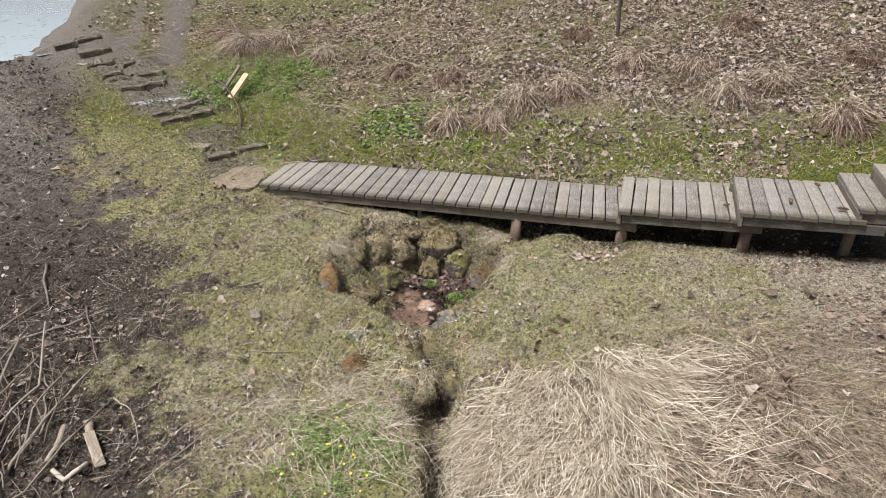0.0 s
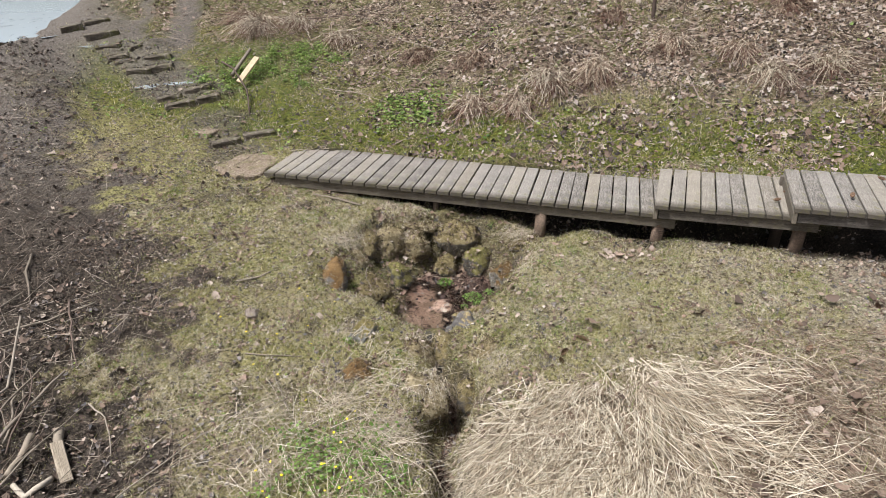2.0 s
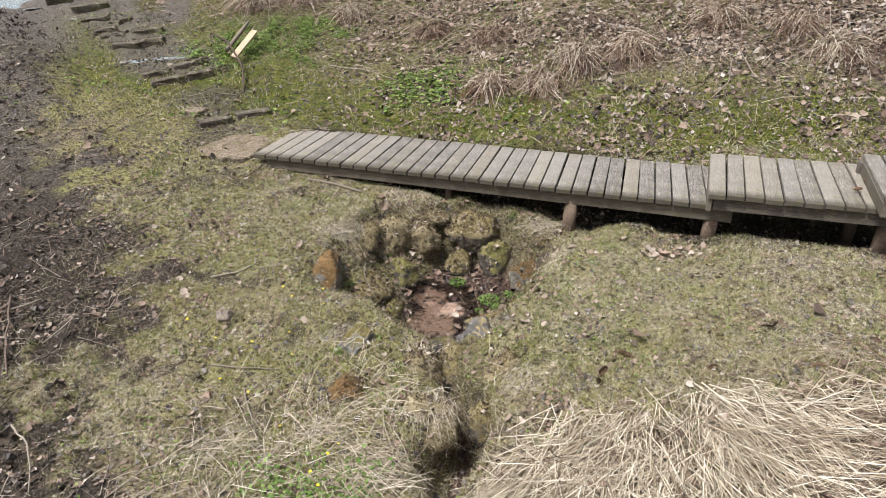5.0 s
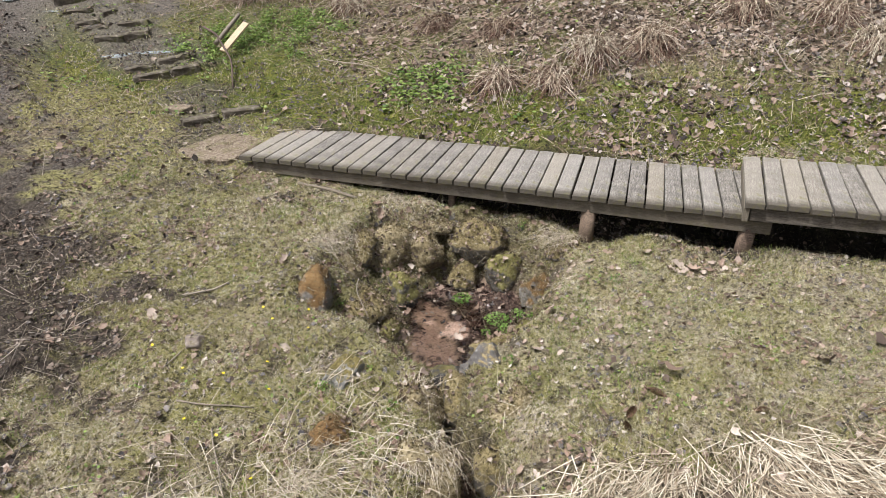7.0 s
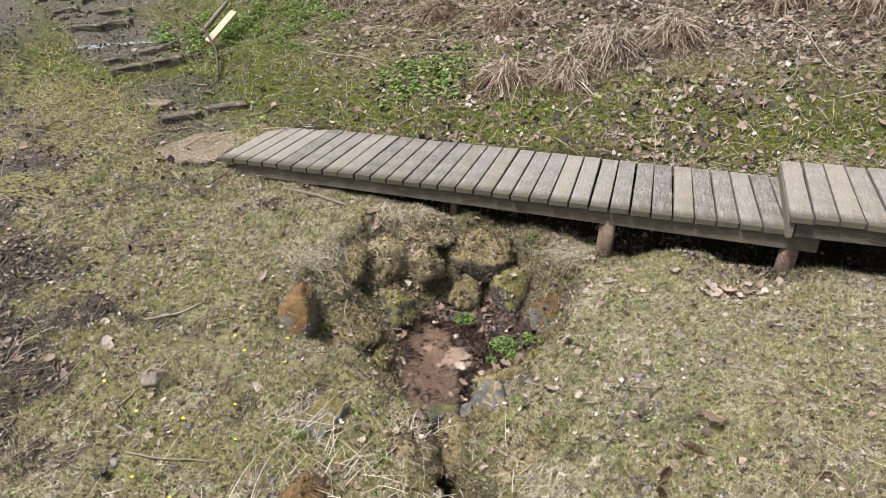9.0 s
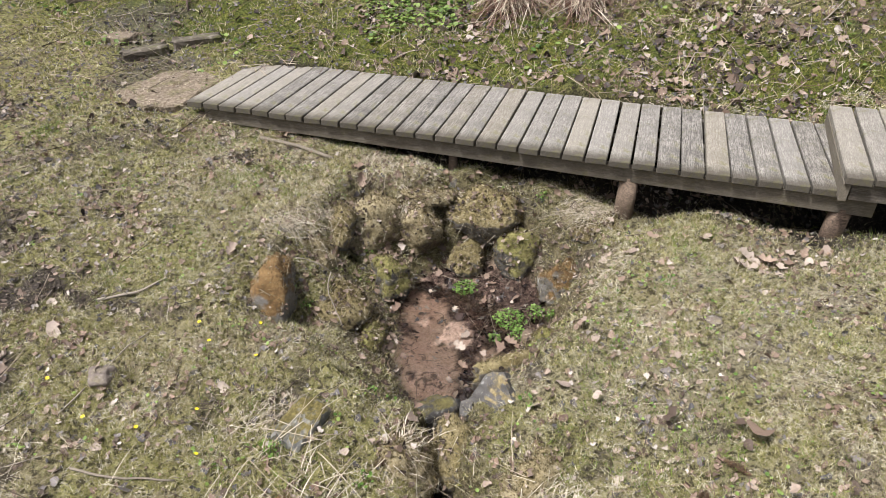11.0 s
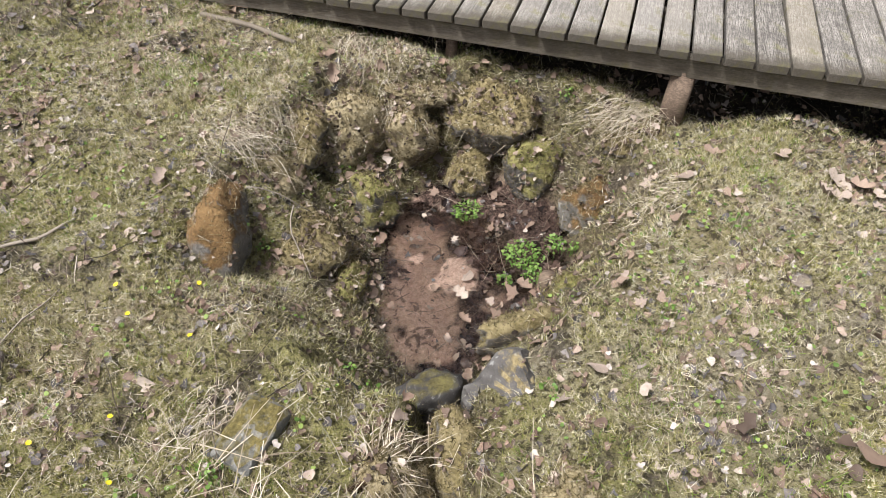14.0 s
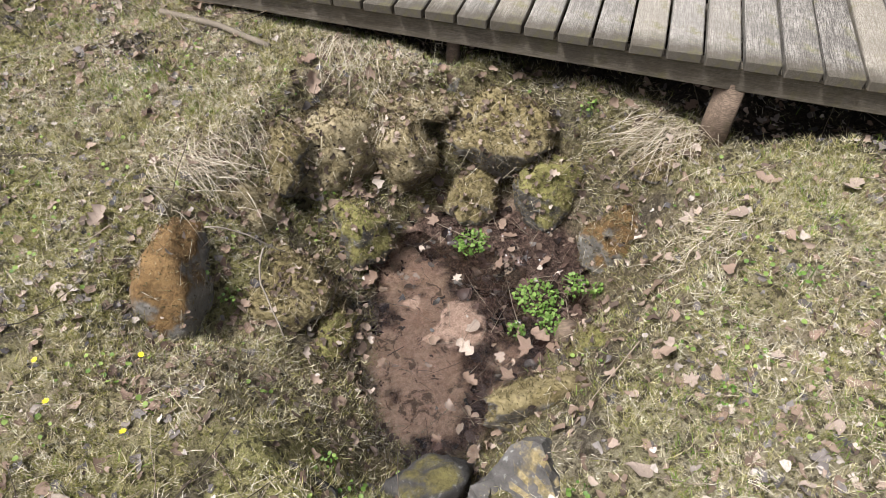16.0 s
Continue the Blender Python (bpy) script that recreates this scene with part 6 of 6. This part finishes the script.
for pts, rad, mat, lab in (
        ([(-3.94, 5.92, 0), (-3.78, 5.6, 0.05), (-3.62, 5.33, 0.02)], 0.020, BARK, "pale peeled branch on dark earth"),
        ([(-3.70, 4.80, 0), (-3.3, 5.05, 0.04), (-3.0, 5.28, 0.02)], 0.016, BARK, "broken pale branch on dark earth"),
        ([(-3.25, 5.3, 0.02), (-3.02, 4.9, 0.06), (-2.8, 4.55, 0.02)], 0.013, DARKBARK, "thin dark branch on dark earth"),
        ([(-3.0, 3.2, 0.04), (-3.35, 3.9, 0.14), (-3.45, 4.6, 0.22)], 0.024, BARK, "long pale branch of a brush heap"),
        ([(-2.85, 3.1, 0.03), (-3.18, 3.7, 0.12), (-3.1, 4.2, 0.16), (-3.35, 4.85, 0.2)], 0.019, BARK, "crooked pale branch of a brush heap"),
        ([(-2.95, 3.4, 0.04), (-2.88, 3.85, 0.12), (-2.72, 4.3, 0.16)], 0.021, BARK, "forked pale branch of a brush heap"),
        ([(-2.9, 3.6, 0.08), (-3.02, 3.95, 0.14), (-2.96, 4.4, 0.15)], 0.016, BARK, "pale branch of a brush heap"),
        ([(-3.3, 3.1, 0.03), (-3.2, 3.6, 0.10), (-3.6, 4.3, 0.2)], 0.018, DARKBARK, "dark branch of a brush heap"),
        ([(-3.5, 3.3, 0.02), (-3.6, 4.0, 0.10), (-3.55, 4.9, 0.1)], 0.017, BARK, "long thin branch of a brush heap"),
        ([(-3.1, 3.0, 0.05), (-2.75, 3.3, 0.06), (-2.6, 3.75, 0.08)], 0.012, BARK, "thin branch of a brush heap"),
        ([(-3.6, 4.2, 0.02), (-3.8, 4.9, 0.10), (-3.7, 5.4, 0.05)], 0.014, BARK, "bent branch of a brush heap"),
        ([(-2.75, 3.5, 0.02), (-2.62, 3.75, 0.05), (-2.5, 4.15, 0.08)], 0.010, BARK, "thin forked twig on dark earth"),
        ([(-2.5, 4.15, 0.08), (-2.3, 4.0, 0.05), (-2.15, 3.75, 0.02)], 0.009, BARK, "thin forked twig on dark earth"),
        ([(-3.4, 3.4, 0.1), (-3.3, 4.0, 0.2), (-3.25, 4.5, 0.2)], 0.012, BARK, "thin pale branch of a brush heap"),
        ([(-3.15, 3.3, 0.1), (-3.25, 4.1, 0.17), (-3.5, 4.4, 0.2)], 0.010, DARKBARK, "thin dark branch of a brush heap"),
        ([(-2.0, 3.35, 0.02), (-1.6, 3.9, 0.05), (-1.05, 4.35, 0.03)], 0.007, BARK, "long thin dry stem on the lawn"),
        ([(-1.75, 5.02, 0.0), (-1.6, 5.4, 0.01), (-1.52, 5.55, 0.0)], 0.006, BARK, "thin dry stem on the lawn"),
        ([(-1.95, 5.72, 0), (-1.75, 5.78, 0.01), (-1.6, 5.86, 0.0)], 0.013, BARK, "short grey stick on the lawn"),
        ([(-1.55, 4.78, 0), (-1.3, 4.72, 0.012), (-1.12, 4.77, 0.0)], 0.009, BARK, "short pale stick on the lawn"),
        ([(-1.3, 4.6, 0.0), (-1.05, 4.15, 0.02), (-0.85, 3.9, 0.02)], 0.007, BARK, "thin bent dry stem on the lawn"),
        ([(-0.78, 6.13, 0.16), (-0.76, 6.0, 0.16), (-0.66, 5.85, 0.1)], 0.006, BARK, "crooked twig on a mossy boulder"),
        ([(-0.98, 6.12, 0.1), (-0.85, 6.16, 0.12), (-0.74, 6.2, 0.1)], 0.005, BARK, "thin twig on a mossy boulder"),
        ([(1.45, 7.95, 0.02), (1.55, 8.1, 0.1), (1.72, 8.14, 0.1)], 0.007, BARK, "pale bent reed behind the boardwalk"),
        ([(2.55, 8.45, 0.02), (2.75, 8.62, 0.04), (2.85, 8.95, 0.05)], 0.008, BARK, "pale twig on the mossy bank"),
        ([(3.0, 8.6, 0.02), (2.95, 9.1, 0.05), (2.88, 9.4, 0.06)], 0.010, BARK, "pale stick on the bank"),
        ([(-1.9, 9.9, 0.03), (-1.3, 9.7, 0.06), (-0.9, 9.4, 0.03)], 0.008, BARK, "long thin twig on the bank"),
        ([(-1.2, 10.3, 0.03), (-0.8, 9.8, 0.08), (-0.55, 9.2, 0.04)], 0.009, BARK, "long thin twig on the bank"),
        ([(-0.9, 11.2, 0.05), (-0.3, 10.6, 0.1), (0.1, 10.3, 0.05)], 0.008, BARK, "long thin twig on the bank"),
        ([(-2.5, 11.8, 0.15), (-1.0, 12.1, 0.2), (0.6, 11.9, 0.1)], 0.010, DARKBARK, "long dark branch high on the bank")):
    stick("branch", pts, rad, mat, lab)

rb = random.Random(12)
for k in range(26):
    x, y = rb.uniform(-3.7, -2.75), rb.uniform(3.0, 4.2)
    a, ln = rb.gauss(1.75, 0.3), rb.uniform(0.5, 1.3)
    stick("branch", [(x, y, 0.02 + rb.uniform(0, 0.1)), (x + 0.5 * ln * math.cos(a), y + 0.5 * ln * math.sin(a), rb.uniform(0.06, 0.2)), (x + ln * math.cos(a + 0.3), y + ln * math.sin(a + 0.3), rb.uniform(0.02, 0.2))],
          rb.uniform(0.005, 0.014), rb.choice((BARK, BARK, DARKBARK)), "thin bare branch of a brush heap", 0.01, 0.5, 0.06)
stick("bent_stick", [(-3.35, 9.95, 0.34), (-3.16, 9.85, 0.30), (-2.92, 9.6, 0.14), (-2.82, 9.3, 0.0)], 0.021, DARKBARK, "dark bent stick leaning among green leaves", 0.0, 0.7, 0.01, "sticks by the steps", "stick")
stick("short_log", [(-3.25, 10.0, 0.10), (-3.1, 10.5, 0.20)], 0.04, BARK, "short grey log among green leaves", 0.02, 0.85, 0.0, "sticks by the steps", "log")
bd = tagged(part("split_board", beam(0.58, 0.08, 0.024, 9), FRESHWOOD), "freshly split pale board lying among green leaves", "board", "sticks by the steps")
bd.matrix_world = look((-3.02, 10.05, ground_z(-3.02, 10.05) + 0.17), (-2.86, 10.6, ground_z(-2.86, 10.6) + 0.30)) @ pose(0, 0, 0, 0, 90, 0) @ pose(0, 0, 0, 105, 0, 0)
wl = tagged(part("broken_branch", branch_bm(lying([(-2.60, 3.92, 0.0), (-2.55, 3.84, 0.01), (-2.52, 3.79, 0.0)], 0.028), 0.033, 0.9, 0.012, 10), BIRCH, smooth_faces=True), "broken end of a pale birch branch on dark earth", "branch", "birch pieces")
splinter = tagged(part("birch_splinter", beam(0.30, 0.075, 0.022, 4), SPLITBIRCH), "pale split birch piece lying on dark earth", "wood", "birch pieces")
splinter.matrix_world = look((-2.43, 3.66, ground_z(-2.43, 3.66) + 0.03), (-2.33, 3.53, ground_z(-2.33, 3.53) + 0.03)) @ pose(0, 0, 0, 0, 90, 0) @ pose(0, 0, 0, 75, 0, 0)
stick("birch_branch", [(-2.74, 3.86, 0.0), (-2.72, 3.68, 0.02), (-2.70, 3.52, 0.0)], 0.034, BIRCH, "curved piece of peeling birch branch", 0.03, 0.8, 0.01, "birch pieces", "branch")
stick("birch_branch", [(-2.66, 3.50, 0.0), (-2.54, 3.42, 0.01), (-2.46, 3.46, 0.0), (-2.45, 3.57, 0.0)], 0.026, BIRCH, "curved piece of peeling birch branch", 0.025, 0.9, 0.01, "birch pieces", "branch")
stick("old_slat", [(-1.55, 7.36, 0.0), (-1.25, 7.28, 0.0), (-0.98, 7.14, 0.0)], 0.022, BARK, "weathered slat lying under the boardwalk edge", 0.015, 0.9, 0.0, "sticks by the spring", "slat")
stub = tagged(part("wood_stub", branch_bm([(0.375, 6.12, -0.1), (0.38, 6.115, 0.06)], 0.042, 0.95, 0.0, 9), POSTWOOD, smooth_faces=True), "short rotten stake standing in the pool", "stake")


def sapling(x, y):
    z = ground_z(x, y)
    top = tagged(new("sapling"), "thin bare sapling with a forked stem on the bank", "sapling")
    top.matrix_world = pose(x, y, z)
    for pts, rad, nm in (([(0, 0, -0.05), (-0.03, 0.02, 0.5), (-0.02, 0.05, 1.2), (0.03, 0.1, 2.1)], 0.03, "trunk"), ([(-0.03, 0.03, 0.3), (0.04, 0.05, 0.7), (0.10, 0.1, 1.5)], 0.012, "limb"),
                         ([(-0.02, 0.0, 0.55), (-0.12, 0.04, 0.9), (-0.2, 0.1, 1.4)], 0.009, "limb"), ([(0.02, 0.1, 1.3), (0.15, 0.12, 1.6), (0.3, 0.2, 2.0)], 0.008, "limb")):
        part(nm, branch_bm(pts, rad, 0.5, 0.01), DARKBARK, top, smooth_faces=True)


sapling(2.82, 10.60)
for x, y in ((3.2, 10.5), (4.55, 10.9)):
    stick("bare_shoot", [(x, y, -0.03), (x + 0.05, y + 0.05, 0.5), (x + 0.12, y + 0.1, 1.0)], 0.008, DARKBARK, "thin bare shoot standing on the bank", 0.0, 0.5, 0.01, "bare shoots", "shoot")


def cone_mesh():
    """A spruce cone along x: scales in rising rings round a core."""
    vs, fs = [], []
    for k in range(13):
        t = k / 12
        rad = 0.016 * math.sin(math.pi * (0.12 + 0.8 * t)) ** 0.8
        for j in range(8):
            a = 2 * math.pi * (j + 0.5 * (k % 2)) / 8
            b = len(vs)
            for da, dr, dx in ((-0.42, 0.35, 0), (0.42, 0.35, 0), (0.3, 1.1, 0.006), (0, 1.25, 0.009), (-0.3, 1.1, 0.006)):
                vs.append((0.09 * t - 0.045 + dx, rad * dr * math.cos(a + da), rad * dr * math.sin(a + da)))
            fs += [(b, b + 1, b + 2), (b, b + 2, b + 3), (b, b + 3, b + 4)]
    return mesh_from_arrays("pine_cone", vs, fs, CONESCALE)


CONE = cone_mesh()
for k, (x, y, z) in enumerate(((2.14, 4.64, None), (2.66, 4.57, None), (3.79, 5.65, None), (1.11, 4.90, None), (1.59, 4.73, None), (0.95, 4.77, None), (0.91, 4.67, None), (3.30, 6.62, 1.118), (3.12, 6.45, 1.110),
                                  (3.62, 6.15, 1.295), (4.10, 6.55, 1.318), (4.02, 5.92, 1.31), (-0.30, 4.93, None), (3.5, 5.2, None), (2.9, 5.35, None))):
    ob = new("pine_cone", CONE)
    ob.matrix_world = pose(x, y, (ground_z(x, y) if z is None else z) + 0.013, 0, 0, 47 * k) @ Matrix.Scale(1.1 if k % 2 else 0.9, 4)
    tagged(ob, "brown spruce cone on the planks" if z else "brown spruce cone lying in dry grass", "cone", "cones")


# ---------------------------------------------------------------- single leaves that stand out
LEAFMESH = {}
for mat in (PALELEAF, BROWNLEAF):
    LEAFMESH[mat.name] = [shade(mesh_from_arrays("fallen_leaf", v, f, mat)) for v, f in BIGLEAVES + LEAVES[:4]]


def fallen_leaf(x, y, size, material, label, z=None, group="large fallen leaves"):
    ob = new("fallen_leaf", random.choice(LEAFMESH[material.name]))
    n = normal_at(np.array([x]), np.array([y]))[0]
    zz = ground_z(x, y) + 0.018 if z is None else z
    ob.matrix_world = Matrix.Translation((x, y, max(zz, -0.035))) @ Vector((0, 0, 1)).rotation_difference(Vector(n)).to_matrix().to_4x4() @ pose(0, 0, 0, random.uniform(-15, 15), random.uniform(-15, 15), random.uniform(0, 360)) @ Matrix.Scale(size, 4)
    return tagged(ob, label, "leaf", group)


for x, y, s in ((-0.003, 6.13, 0.075), (-0.02, 6.03, 0.09), (-0.07, 5.79, 0.075), (0.12, 6.02, 0.07), (-0.08, 6.4, 0.06), (0.55, 6.5, 0.09), (-0.36, 6.94, 0.12), (-0.42, 6.86, 0.1), (0.05, 6.98, 0.1),
                (1.59, 6.37, 0.14), (1.55, 6.27, 0.10), (1.64, 6.24, 0.09), (1.48, 6.26, 0.09), (1.76, 6.30, 0.09), (1.9, 6.33, 0.10), (2.02, 6.40, 0.09), (1.84, 6.42, 0.09), (1.35, 6.46, 0.10), (1.71, 6.22, 0.08), (1.96, 6.3, 0.08), (-2.03, 5.50, 0.11),
                (-1.64, 5.2, 0.1), (0.66, 5.66, 0.07), (-1.32, 6.08, 0.09), (-0.95, 6.28, 0.09), (0.80, 6.40, 0.1), (0.9, 6.3, 0.09), (0.35, 5.28, 0.09), (0.48, 5.4, 0.09), (-0.2, 5.2, 0.09), (1.0, 5.5, 0.08)):
    fallen_leaf(x, y, s, PALELEAF, "pale curled oak leaf by the spring" if y > 5.6 else "pale dry leaf in the grass")
for x, y, s in ((0.22, 6.06, 0.1), (0.28, 6.12, 0.09), (0.33, 6.05, 0.1), (0.38, 6.12, 0.08), (0.15, 5.92, 0.09), (0.25, 5.95, 0.1), (0.2, 6.15, 0.08), (0.1, 6.5, 0.07), (0.3, 6.5, 0.08), (-0.2, 6.7, 0.08), (0.15, 6.65, 0.07), (-0.45, 6.35, 0.09),
                (-0.62, 6.55, 0.09), (-0.7, 6.42, 0.08), (-0.8, 6.4, 0.09), (-0.35, 5.95, 0.07), (-0.42, 6.05, 0.06), (1.70, 6.36, 0.10), (1.82, 6.34, 0.10), (1.9, 6.40, 0.10), (1.66, 6.3, 0.08), (1.1, 6.55, 0.1), (0.75, 7.0, 0.1), (0.9, 7.05, 0.09),
                (-0.55, 6.72, 0.09), (-0.75, 6.95, 0.1), (-0.8, 7.05, 0.09), (-0.52, 7.05, 0.09), (-2.5, 5.1, 0.11), (-2.3, 5.35, 0.1), (-1.5, 4.5, 0.1), (0.0, 5.9, 0.07), (0.1, 5.75, 0.07), (-0.1, 5.65, 0.06)):
    fallen_leaf(x, y, s, BROWNLEAF, "tan dead leaf at the spring" if abs(x) < 1 else "tan dead leaf on the ground")
